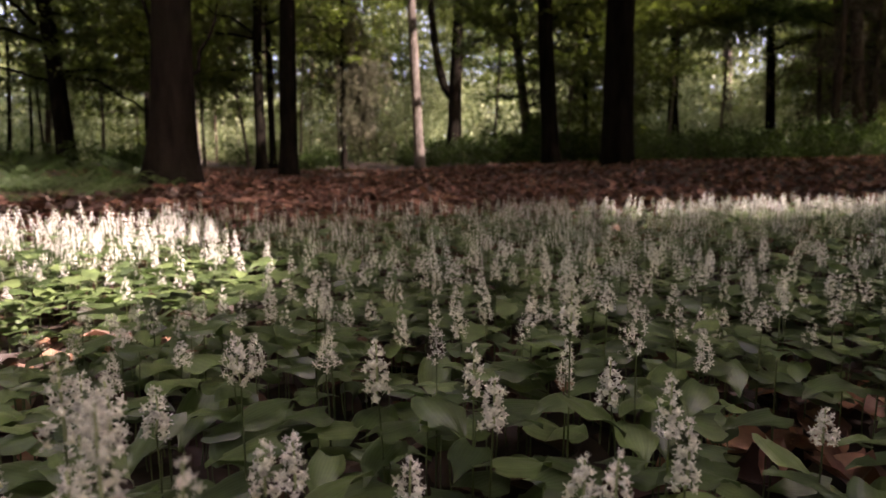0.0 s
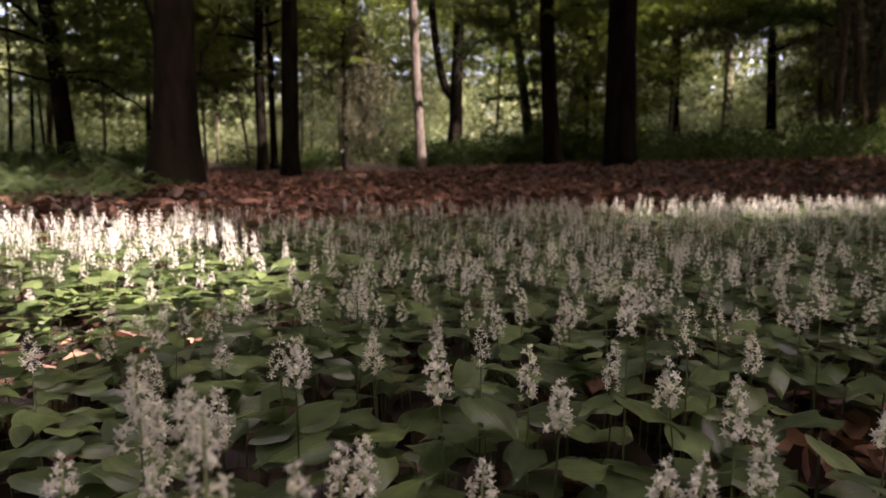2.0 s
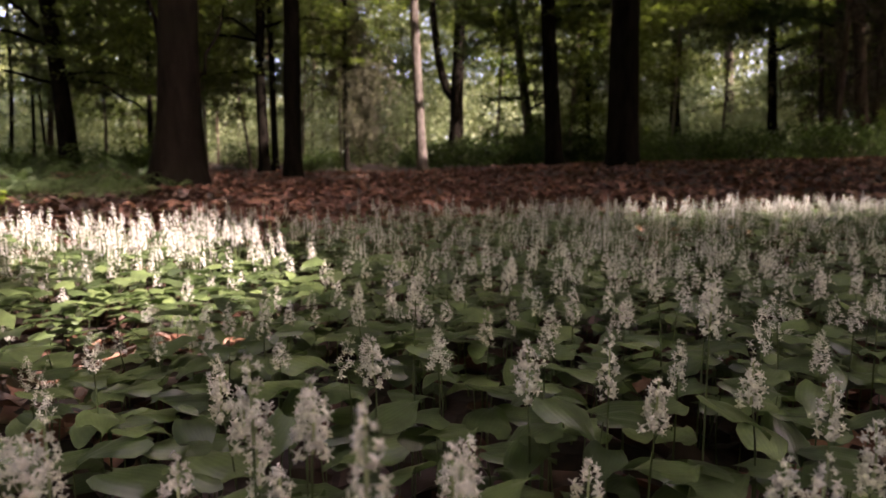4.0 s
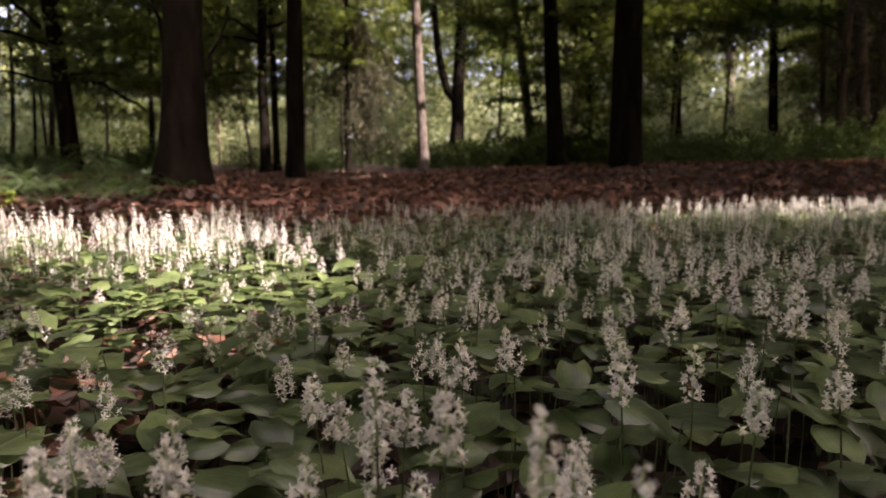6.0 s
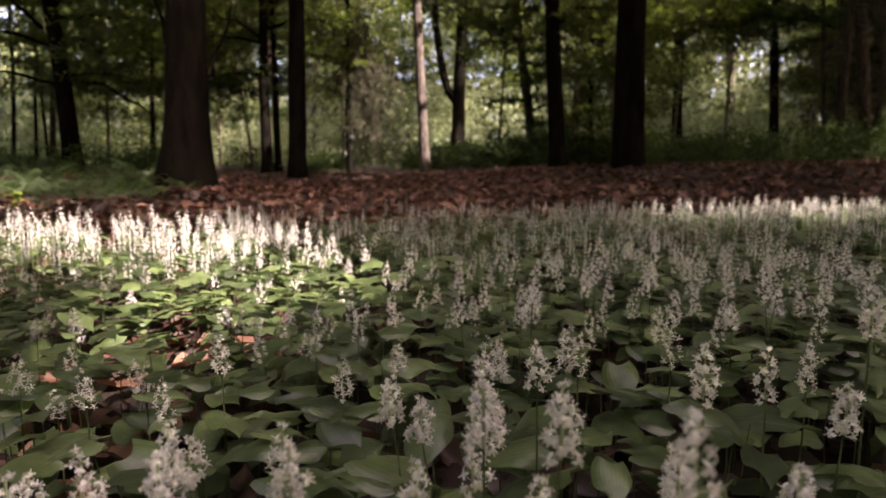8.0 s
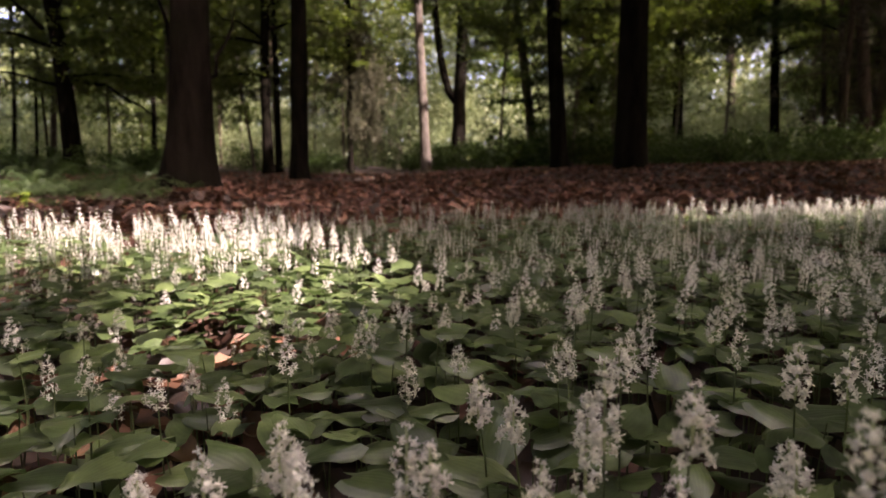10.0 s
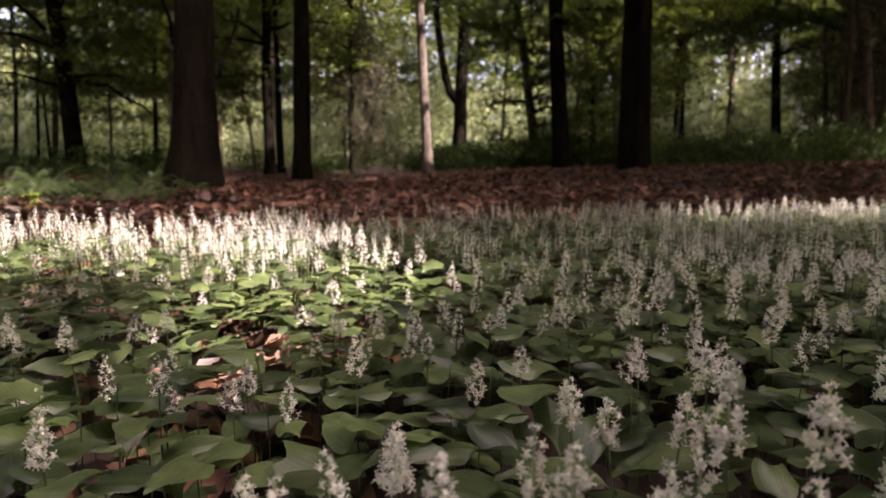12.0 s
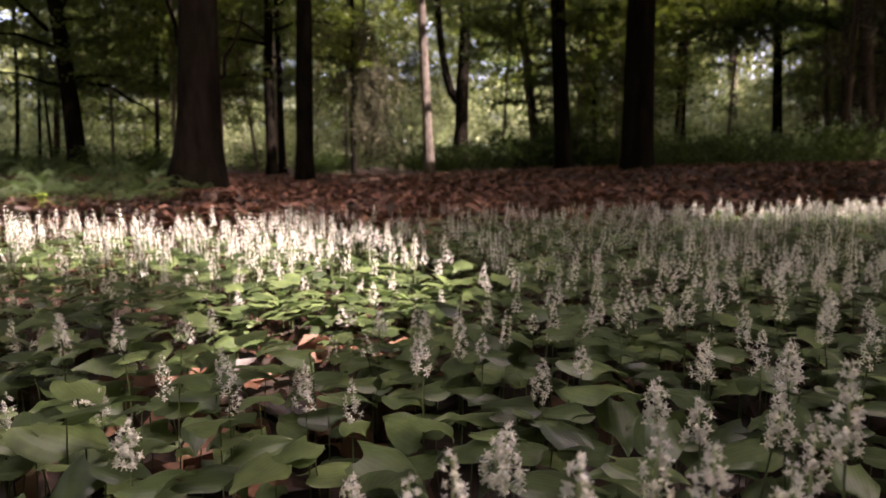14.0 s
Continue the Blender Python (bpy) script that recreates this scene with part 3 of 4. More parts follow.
for px, py in sorted(zip(x, y), key=lambda p: p[1]):
    if made >= 370 or abs(px - 0.02) > 0.2 + 0.78 * py:
        continue
    if bare(px, py) > 0.3 or noise.noise((px * 13, py * 13, 1.0)) < -0.08:
        continue
    if near_leaves and np.hypot(*(np.array(near_leaves) - (px, py)).T).min() < 0.023:
        continue
    shoot(px, py, bed_rng.normal(0.079, 0.017), bed_rng.uniform(0.026, 0.050), bed_rng.uniform(0, 360), bed_rng.normal(2, 6 + 5 * (made % 5 == 0)), bed_rng.normal(0, 6 + 5 * (made % 5 == 0)), bed_rng)
    near_leaves.append((px, py))
    made += 1
x, y = strewn(bed_rng, 31000, -2.6, 3.0, -0.9, 2.7)
front = (np.abs(x - 0.02) < 0.2 + 0.78 * y) & (y > 0.12) & (y < 0.52)
some = ~front | (np.arange(len(x)) % 5 < 1)
x, y, front = x[some], y[some], front[some]
pieces = []
for k, s in enumerate(LEAF_LOW):
    use = np.arange(len(x)) % len(LEAF_LOW) == k
    z = ground_z(x[use], y[use]) + np.where(front[use], bed_rng.normal(0.040, 0.012, use.sum()), bed_rng.normal(0.082, 0.017, use.sum()))
    pieces.append(scattered(s, turned(bed_rng, use.sum(), 0.031, 0.4, 11.0), np.stack([x[use], y[use], z], -1)))
v, f, uv = merged(pieces)
tagged(new("leaf_carpet", arrays("leaf_carpet", v, f, lily_leaf, uv)), "dense carpet of heart-shaped green may lily leaves", "foliage", kind="stuff")


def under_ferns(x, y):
    """Ground round the oak, where the ferns grow; its litter takes the shade-dark colour."""
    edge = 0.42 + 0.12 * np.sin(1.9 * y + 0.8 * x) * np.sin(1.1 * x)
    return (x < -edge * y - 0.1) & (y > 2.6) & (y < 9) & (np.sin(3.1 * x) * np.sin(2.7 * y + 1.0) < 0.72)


# ---- fallen leaves ----
pieces, shade_pieces = [], []
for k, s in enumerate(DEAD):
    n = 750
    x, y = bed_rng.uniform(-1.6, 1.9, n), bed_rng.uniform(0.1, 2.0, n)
    shade_pieces.append(scattered(s, turned(bed_rng, n, 0.058, 0.3, 18.0), np.stack([x, y, ground_z(x, y) + bed_rng.uniform(0, 0.012, n)], -1)))
    n = 1500
    a, d = bed_rng.uniform(0, 6.28, n), 1.5 + 9.5 * bed_rng.uniform(0, 1, n) ** 0.7
    x, y = d * np.cos(a), d * np.sin(a)
    turns, spots = turned(bed_rng, n, 0.095, 0.35, 20.0), np.stack([x, y, ground_z(x, y) + bed_rng.uniform(0, 0.02, n)], -1)
    in_shade = under_ferns(x, y)
    pieces.append(scattered(DEAD_LOW[k], turns[~in_shade], spots[~in_shade]))
    shade_pieces.append(scattered(DEAD_LOW[k], turns[in_shade], spots[in_shade]))
    n = 5400
    y = 1.7 + 20 * bed_rng.uniform(0, 1, n) ** 1.8
    x = bed_rng.uniform(-1, 1, n) * (1.2 + 0.85 * y)
    turns, spots = turned(bed_rng, n, 0.085, 0.35, 24.0), np.stack([x, y, ground_z(x, y) + bed_rng.uniform(0, 0.02, n)], -1)
    in_shade = under_ferns(x, y)
    pieces.append(scattered(DEAD_LOW[k], turns[~in_shade], spots[~in_shade]))
    shade_pieces.append(scattered(DEAD_LOW[k], turns[in_shade], spots[in_shade]))
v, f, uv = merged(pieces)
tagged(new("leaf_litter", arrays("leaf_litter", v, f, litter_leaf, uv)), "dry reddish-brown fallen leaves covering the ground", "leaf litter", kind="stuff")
# litter in the darker colour that stands for shade under the plants
v, f, uv = merged(shade_pieces)
tagged(new("bed_litter", arrays("bed_litter", v, f, shaded_litter, uv)), "dark fallen leaves under may lilies and ferns, shade put into their colour", "leaf litter", kind="stuff")
dead_meshes = [arrays("fallen_leaf", *s[:2], litter_single, s[2]) for s in DEAD]
for k in range(100):
    if k < 75:
        cx, cy, rx, ry = ((-0.33, 0.60, 0.13, 0.09), (-0.24, 0.77, 0.09, 0.05), (0.55, 0.60, 0.08, 0.07), (0.45, 0.47, 0.07, 0.06), (-0.30, 0.48, 0.07, 0.06))[k % 5]
        px, py = cx + rx * bed_rng.uniform(-1, 1), cy + ry * bed_rng.uniform(-1, 1)
    else:
        px, py = bed_rng.uniform(-0.4, 0.5), bed_rng.uniform(0.2, 0.9)
    s = bed_rng.uniform(0.04, 0.065)
    ob = new("fallen_leaf", dead_meshes[k % 4])
    ob.matrix_basis = pose(px, py, float(ground_z(px, py)) + bed_rng.uniform(0.008, 0.026), bed_rng.normal(0, 12), bed_rng.normal(0, 12), bed_rng.uniform(0, 360)) @ Matrix.Diagonal((s, s, s, 1))
    tagged(ob, "dry curled pinkish-brown fallen leaf on the soil", "fallen leaf", "fallen leaves between the plants")

# ---- trees ----
tree_rng = np.random.default_rng(77)
LEAF_CARD = card()


GAPS = [(-1.02, 1.33, 0.13, 0.54, 0.31), (-0.25, 0.84, 0.10, 0.20, 0.17), (-0.28, 0.99, 0.13, 0.19, 0.13), (-0.60, 1.15, 0.13, 0.27, 0.15), (0.58, 0.63, 0.02, 0.07, 0.05)]
gap_rng = np.random.default_rng(5)
GAPS += [(a, b, 0.12, 0.22, 0.15) for a, b in ((0.85, 2.07), (1.15, 2.12), (1.45, 2.16), (1.75, 2.2))]
GAPS += [(1.02, 2.03, 0.10, 0.30, 0.17), (1.30, 2.10, 0.10, 0.26, 0.17)]
GAPS += [(-1.5, 24, 1.5, 3.0, 1.6), (2.4, 28, 2.0, 3.0, 2.0), (-6.5, 27, 2.0, 3.0, 2.0), (-2.5, 19.4, 2.2, 1.2, 0.9), (4.6, 23.0, 2.0, 1.8, 1.2)]
GAPS += [(-2.35, 3.3, 0.1, 0.16, 0.12), (-3.1, 4.1, 0.0, 0.3, 0.06), (-1.7, 12.5, 0.0, 0.7, 0.35), (-0.9, 17.0, 0.0, 1.0, 0.5)]
GAPS += [(-0.78 - 0.051 * k, 19.8, 0.4 + k, 0.45, 0.3) for k in (0, 0.7, 1.9, 3.0, 4.3)]
GAPS += [(-8.5, 32.0, 2.0, 8.5, 4.0), (15.0, 36.0, 1.5, 4.0, 4.0)]
GAPS += [(-4.0, 36.0, 2.0, 19.0, 5.5)]
GAPS += [(-8.2, 18.6, 4.3, 1.5, 0.8), (-4.1, 18.8, 4.4, 1.2, 0.7), (10.1, 23.3, 6.2, 0.7, 0.45), (13.0, 18.6, 3.0, 1.6, 0.9)]
OPENING = (0.0, 0.5, 3.5)  # where the unseen crowns are cut open to add skylight on the bed
# unseen canopy parts with leaves shrunk to pass soft sun, and their scale
THIN = [(-0.40, 0.46, 0.08, 0.19, 0.16, 0.42), (-0.29, 0.32, 0.08, 0.17, 0.10, 0.31)]
GAPS += [(-5.5, 18.6, 1.0, 0.5, 0.4), (-5.5, 18.6, 2.2, 0.5, 0.4)]


def in_sun_gap(p):
    """True for places in the canopy that lie in one of its gaps, through which the sun reaches the floor and some trunks."""
    hit = np.zeros(len(p), bool)
    for cx, cy, cz, rx, ry in GAPS:
        t = (p[:, 2] - cz) / TO_SUN.z
        fx, fy = p[:, 0] - t * TO_SUN.x, p[:, 1] - t * TO_SUN.y
        hit |= (np.hypot((fx - cx) / (rx + 0.08), (fy - cy) / (ry + 0.08)) < 1) & (t > 0.5)
    overhead = np.hypot(p[:, 0] - OPENING[0], p[:, 1] - OPENING[1]) < OPENING[2]
    hit |= overhead & (p[:, 2] > 4) & (gap_rng.uniform(0, 1, len(p)) < 0.98)
    return hit


def leaf_scale(p):
    """How large the leaves at places in the canopy are beside the usual ones."""
    scale = np.ones(len(p))
    for cx, cy, cz, rx, ry, small in THIN:
        t = (p[:, 2] - cz) / TO_SUN.z
        fx, fy = p[:, 0] - t * TO_SUN.x, p[:, 1] - t * TO_SUN.y
        scale[(np.hypot((fx - cx) / (rx + 0.1), (fy - cy) / (ry + 0.1)) < 1) & (t > 0.5)] = small
    return scale


def foliage(rng, clumps, per, spread, flat, size, material_used, name="crown", tilt=40.0, cut=False):
    """A crown of many small leaves in loose, flattened sprays round the given middles."""
    clumps = np.asarray(clumps, float)
    c = np.repeat(clumps, per, 0)
    p = c + rng.normal(0, 1, c.shape) * np.array([spread, spread, spread * flat])
    turns = turned(rng, len(p), size, 0.35, tilt)
    if cut:
        stays = ~in_sun_gap(p)
        p, turns = p[stays], turns[stays] * leaf_scale(p[stays])[:, None, None]
    v, f, _ = scattered(LEAF_CARD, turns, p)
    return arrays(name, v, f, material_used, smooth=False)


def stem_line(rng, height, lean, wobble, steps=14):
    h = np.linspace(0, 1, steps)
    wx, wy = np.cumsum(rng.normal(0, wobble, steps)), np.cumsum(rng.normal(0, wobble, steps))
    return np.stack([lean[0] * height * h + (wx - wx[0]) * h, lean[1] * height * h + (wy - wy[0]) * h, height * h], -1)


def tree(x, y, radius, height, lean, mat, label, crown=None, limbs=0, low=2.5, flare=0.5, z=None, wobble=0.05, name="tree", leaves=None, top_radius=0.35, limb_reach=3.0):
    """A tapered, flared trunk with limbs; crown is a mesh in the tree's own space."""
    rng = tree_rng
    base = (float(ground_z(x, y)) if z is None else z) - 0.06
    ob = new(name)
    ob.matrix_basis = pose(x, y, base)
    tagged(ob, label, "tree")
    line = stem_line(rng, height, lean, wobble, 16)
    line = np.concatenate([[line[0]], line[0] + (line[1] - line[0]) * np.array([[0.12], [0.3], [0.6]]), line[1:]])
    h = line[:, 2] / height
    r = radius * (1 - (1 - top_radius) * h) * (1 + flare * np.exp(-line[:, 2] / (1.6 * radius + 0.05)))
    v, f, _ = tube(line, r, 18, 0.035, rng)
    part("trunk", arrays("trunk", v, f, mat), ob)
    for k in range(limbs):
        at = low + (height * 0.8 - low) * (k + rng.uniform(0, 0.8)) / limbs
        start = np.array([np.interp(at, line[:, 2], line[:, i]) for i in range(3)])
        a = rng.uniform(0, 6.28)
        n = 6
        s = np.linspace(0, 1, n)
        reach_ = limb_reach * rng.uniform(0.6, 1.2)
        pts = start + np.stack([np.cos(a) * s * reach_, np.sin(a) * s * reach_, s * reach_ * rng.uniform(0.0, 0.5) - 0.3 * reach_ * s**2 * rng.uniform(0, 1)], -1)
        pts[1:] += rng.normal(0, 0.06, (n - 1, 3))
        v, f, _ = tube(pts, np.linspace(radius * 0.28, 0.012, n), 6)
        part("branch", arrays("branch", v, f, mat), ob)
    if crown is not None:
        part("crown", crown, ob)
    return ob


def round_crown(rng, middle, radii, clumps, per, spread, size, mat, flat=0.45, **more):
    d = rng.normal(0, 1, (clumps, 3))
    d /= np.linalg.norm(d, axis=1)[:, None]
    d *= rng.uniform(0.25, 1, (clumps, 1)) ** 0.5
    return foliage(rng, np.asarray(middle) + d * np.asarray(radii), per, spread, flat, size, mat, **more)


def over(x, y, wide=4.3, deep=3.0, high=10.5, clumps=120, size=0.25):
    """A crown for the tree at x, y, with the gaps of the canopy in it."""
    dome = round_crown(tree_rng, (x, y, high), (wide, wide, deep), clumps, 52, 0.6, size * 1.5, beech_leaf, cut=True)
    dome.transform(Matrix.Translation((-x, -y, 0)))
    return dome


# high crowns shared by the standing trees; the lowest leaves hang well over the trunks' feet
high_crowns = [round_crown(tree_rng, (0, 0, 10.5), (4.3, 4.3, 3.2), 130, 60, 0.6, 0.33, beech_leaf) for _ in range(3)]
SLIM = "slim dark forest tree with a leafy crown"
oak = tree(-3.10, 7.2, 0.235, 14, (0.042, 0.0), bark_shaded, "thick dark oak trunk with flared foot beside ferns", over(-3.05, 7.2), 4, 4.0, flare=0.85, z=0.0)
tree(-2.93, 11.8, 0.17, 14, (0.022, 0.0), bark_shaded, "straight dark tree trunk standing in fallen leaves", over(-2.93, 11.8), 4, 4.5, flare=0.35, z=0.02)
tree(2.72, 9.45, 0.225, 15, (-0.014, 0.0), bark_shaded, "thick tree trunk rising from the litter, shade put into its bark", over(2.72, 9.45), 4, 4.5, flare=0.3, z=0.26)
leaning = tree(2.58, 14.7, 0.195, 15, (-0.075, 0.0), bark_shaded, "dark leaning tree trunk behind the flower bed", over(2.58, 14.7), 4, 5.0, flare=0.35, z=0.36)
tree(-0.78, 19.8, 0.165, 15, (-0.051, 0.0), bark_pale, "pale pinkish sunlit pine trunk at the wood's edge", over(-0.78, 19.8), 3, 9.0, flare=0.25, z=0.15, wobble=0.03)
bent = tree(-11.17, 18.2, 0.26, 13, (-0.06, 0.0), bark_shaded, "dark bent tree trunk with low limbs", over(-11.17, 18.2), 5, 3.0, flare=0.4, z=0.08, wobble=0.12)
brown = tree(-5.52, 18.6, 0.165, 14, (-0.016, 0.0), bark_shaded, "rough dark brown tree trunk with leafy limbs", over(-5.52, 18.6), 4, 3.0, z=0.05, wobble=0.08)
tree(-5.86, 21.0, 0.12, 13, (-0.002, 0.0), bark_shaded, SLIM, over(-5.86, 21.0), 3, 5.0, z=0.12)
tree(-9.70, 20.0, 0.08, 11, (0.042, 0.0), bark_shaded, SLIM, over(-9.70, 20.0), 2, 5.0)
leaner = tree(3.37, 24.7, 0.205, 15, (-0.12, 0.0), bark_grey, "grey leaning tree trunk among the bushes", over(3.37, 24.7), 4, 6.0)
slim_a = tree(5.05, 22.0, 0.085, 12, (-0.053, 0.0), bark_shaded, SLIM, over(5.05, 22.0), 2, 5.0)
slim_b = tree(9.11, 25.0, 0.21, 14, (-0.025, 0.0), bark_shaded, SLIM, over(9.11, 25.0), 4, 3.0)
tree(15.86, 35.0, 0.30, 16, (-0.076, 0.0), bark_pale, "brownish pine trunk lit by the sun", high_crowns[0], 3, 9.0, flare=0.2)
slim_c = tree(14.64, 28.0, 0.22, 15, (-0.081, 0.0), bark_shaded, SLIM, high_crowns[1], 4, 4.0)
tree(13.38, 20.0, 0.20, 15, (-0.12, 0.0), bark_brown, SLIM, over(13.38, 20.0), 4, 4.0)
slim_d = tree(13.82, 22.0, 0.11, 14, (-0.083, 0.0), bark_brown, SLIM, over(13.82, 22.0), 2, 5.0)
tree(15.69, 26.0, 0.11, 14, (-0.095, 0.0), bark_brown, SLIM, high_crowns[1], 2, 5.0)
tree(-16.23, 25.0, 0.12, 13, (0.06, 0.0), bark_brown, SLIM, over(-16.23, 25.0), 3, 3.0)
tree(-20.0, 28.0, 0.10, 13, (0.085, 0.0), bark_shaded, SLIM, high_crowns[0], 3, 3.0)
tree(-17.6, 26.0, 0.07, 12, (0.074, 0.0), bark_shaded, SLIM, high_crowns[1], 2, 3.0)
tree(-13.3, 40.0, 0.14, 15, (0.029, 0.0), bark_pale, "distant pale trunk in the sunlit wood", high_crowns[2], 2, 5.0)

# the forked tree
fork = tree(0.34, 30.0, 0.35, 14, (0.03, 0.0), bark_shaded, "dark forked tree with a curved second stem", high_crowns[1], 3, 6.5, z=0.55)
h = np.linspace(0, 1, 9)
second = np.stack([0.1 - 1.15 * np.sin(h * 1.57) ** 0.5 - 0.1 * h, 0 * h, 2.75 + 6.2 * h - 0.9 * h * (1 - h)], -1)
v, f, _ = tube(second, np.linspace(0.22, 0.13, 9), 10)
part("second_stem", arrays("second_stem", v, f, bark_shaded), fork)
v, f, _ = tube([(0.1, 0, 4.3), (0.7, -0.1, 5.2), (1.5, -0.2, 5.9), (2.1, -0.2, 6.0)], [0.09, 0.07, 0.04, 0.02], 6)
part("branch", arrays("branch", v, f, bark_shaded), fork)
part("low_spray", foliage(tree_rng, [(0.5 + 0.28 * k, -0.1, 5.3 + 0.9 * math.sin(1.7 * k)) for k in range(8)], 50, 0.32, 0.6, 0.2, shrub_leaf, "low_spray", tilt=35.0), fork, "dark green leafy branch")["kind"] = "stuff"

# an unseen leaning tree added beside the bed to shade the oak
dome = round_crown(tree_rng, (1.2, 2.8, 9.0), (3.6, 3.4, 2.2), 130, 64, 0.55, 0.31, beech_leaf, cut=True)
dome.transform(Matrix.Translation((-3.2, -3.2, -float(ground_z(3.2, 3.2)) + 0.06)))
tree(3.2, 3.2, 0.14, 10, (-0.18, -0.04), bark_shaded, "unseen leaning tree added to shade the oak and ferns", dome, 3, 5.5)


def limb(owner, points, thick):
    p = np.asarray(points, float)
    s = np.linspace(0, 1, 9)
    k = np.linspace(0, 1, len(p))
    line = np.stack([np.interp(s, k, p[:, i]) for i in range(3)], -1) + tree_rng.normal(0, 0.03, (9, 3))
    v, f, _ = tube(line, np.linspace(thick, thick * 0.25, 9), 7)
    part("branch", arrays("branch", v, f, bark_shaded), owner)


limb(bent, [(-0.3, 0, 2.9), (0.8, 0.2, 2.7), (1.7, 0.3, 2.2), (2.4, 0.4, 1.7)], 0.07)
limb(bent, [(-0.3, 0, 2.6), (-1.2, -0.2, 2.9), (-2.6, -0.3, 3.1)], 0.06)
limb(bent, [(-0.6, 0, 4.2), (-1.4, -0.2, 5.0), (-2.6, -0.3, 5.4)], 0.07)
limb(oak, [(0.0, 0.1, 1.5), (-0.28, 0.3, 1.8), (-0.5, 0.5, 2.8)], 0.05)
limb(oak, [(0.0, 0.1, 1.0), (0.25, 0.3, 1.45), (0.42, 0.5, 2.2)], 0.045)
limb(leaner, [(-0.2, 0, 2.6), (-1.0, -0.1, 2.5), (-2.2, -0.2, 2.6)], 0.06)
limb(leaner, [(-0.1, 0, 2.2), (0.5, -0.1, 2.3), (1.1, -0.2, 2.8)], 0.05)
part("low_spray", foliage(tree_rng, [(-1.9 + 0.5 * k, 0.0, 2.45 + 0.04 * k) for k in range(6)], 45, 0.28, 0.3, 0.16, shrub_leaf, "low_spray", tilt=20.0), leaner, "dark green leafy low branch")["kind"] = "stuff"


def leafy_limb(owner, start, end, thick, sprays=16, size=0.12, mat=None, sag=0.3):
    """A low limb with flat, uneven sprays of leaves along it."""
    a, b = np.asarray(start, float), np.asarray(end, float)
    limb(owner, [a, a * 0.6 + b * 0.4 + (0, 0, sag * 0.6), b], thick)
    k = tree_rng.uniform(0.25, 1.08, sprays)[:, None]
    middles = a * (1 - k) + b * k + tree_rng.normal(0, 1, (sprays, 3)) * (0.30, 0.35, 0.16) + np.array([0, 0, 1]) * sag * np.sin(3.1 * np.clip(k, 0, 1)) * 0.8
    part("low_spray", foliage(tree_rng, middles, 70, 0.26, 0.25, size, mat or beech_leaf, "low_spray", tilt=22.0), owner, "dark green leafy low branch")["kind"] = "stuff"


for owner, start, end, thick, n_ in (
    (bent, (-0.5, 0, 4.5), (3.6, 0.4, 4.3), 0.07, 9), (bent, (-0.4, 0, 3.7), (-4.2, -0.2, 4.3), 0.06, 26), (bent, (-0.3, 0, 2.9), (2.4, 0.4, 2.7), 0.05, 10),
    (brown, (0, 0, 4.3), (2.6, 0.3, 4.6), 0.06, 20), (brown, (0, 0, 3.9), (-2.6, -0.3, 3.9), 0.06, 7), (brown, (0, 0, 3.0), (-1.9, -0.8, 2.7), 0.05, 7),
    (leaner, (-0.5, 0, 4.6), (-2.4, -0.5, 5.4), 0.06, 16), (slim_a, (0, 0, 4.2), (-1.6, 0.2, 5.2), 0.05, 18), (slim_a, (0, 0, 3.4), (1.5, -0.2, 3.9), 0.05, 14),
    (slim_b, (0, 0, 4.9), (-2.2, 0, 5.3), 0.06, 22), (slim_b, (0, 0, 4.8), (2.3, 0, 5.6), 0.06, 20), (slim_b, (0, 0, 3.1), (-1.6, -0.4, 2.9), 0.05, 6),
    (slim_c, (-0.2, 0, 5.0), (-2.4, 0, 5.5), 0.06, 20), (slim_c, (-0.2, 0, 4.6), (2.2, 0, 5.0), 0.06, 20), (leaning, (-0.3, 0, 3.2), (1.3, 0.3, 3.8), 0.05, 14),
    (brown, (0, 0, 3.5), (2.5, 0.2, 3.5), 0.05, 15), (brown, (0, 0, 4.9), (2.2, -0.6, 5.4), 0.05, 13),
    (slim_b, (0, 0, 5.4), (-3.0, -0.5, 5.9), 0.06, 34), (slim_b, (0, 0, 5.0), (3.2, -0.6, 5.6), 0.06, 34), (slim_b, (0, 0, 5.8), (0.8, -2.2, 6.3), 0.05, 24),
    (slim_d, (-0.3, 0, 4.4), (-2.9, -0.4, 4.8), 0.05, 32), (slim_d, (-0.3, 0, 4.8), (2.4, -0.3, 4.6), 0.05, 28), (slim_d, (-0.2, 0, 3.6), (1.5, -1.2, 3.4), 0.05, 9)):
    # darker bush leaves put shade into the limbs of slim_b and slim_d
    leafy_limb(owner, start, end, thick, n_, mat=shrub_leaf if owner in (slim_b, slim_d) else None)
# sunlight is put into this spray: leaves far brighter than the tree's others
part("sunlit_spray", foliage(tree_rng, tree_rng.uniform((0.1, -2.4, 5.3), (1.9, -1.2, 6.5), (26, 3)), 60, 0.3, 0.3, 0.15, fresh_leaf, "sunlit_spray", tilt=25.0), slim_b, "yellow-green leaves, sunlight put into their bright colour")["kind"] = "stuff"

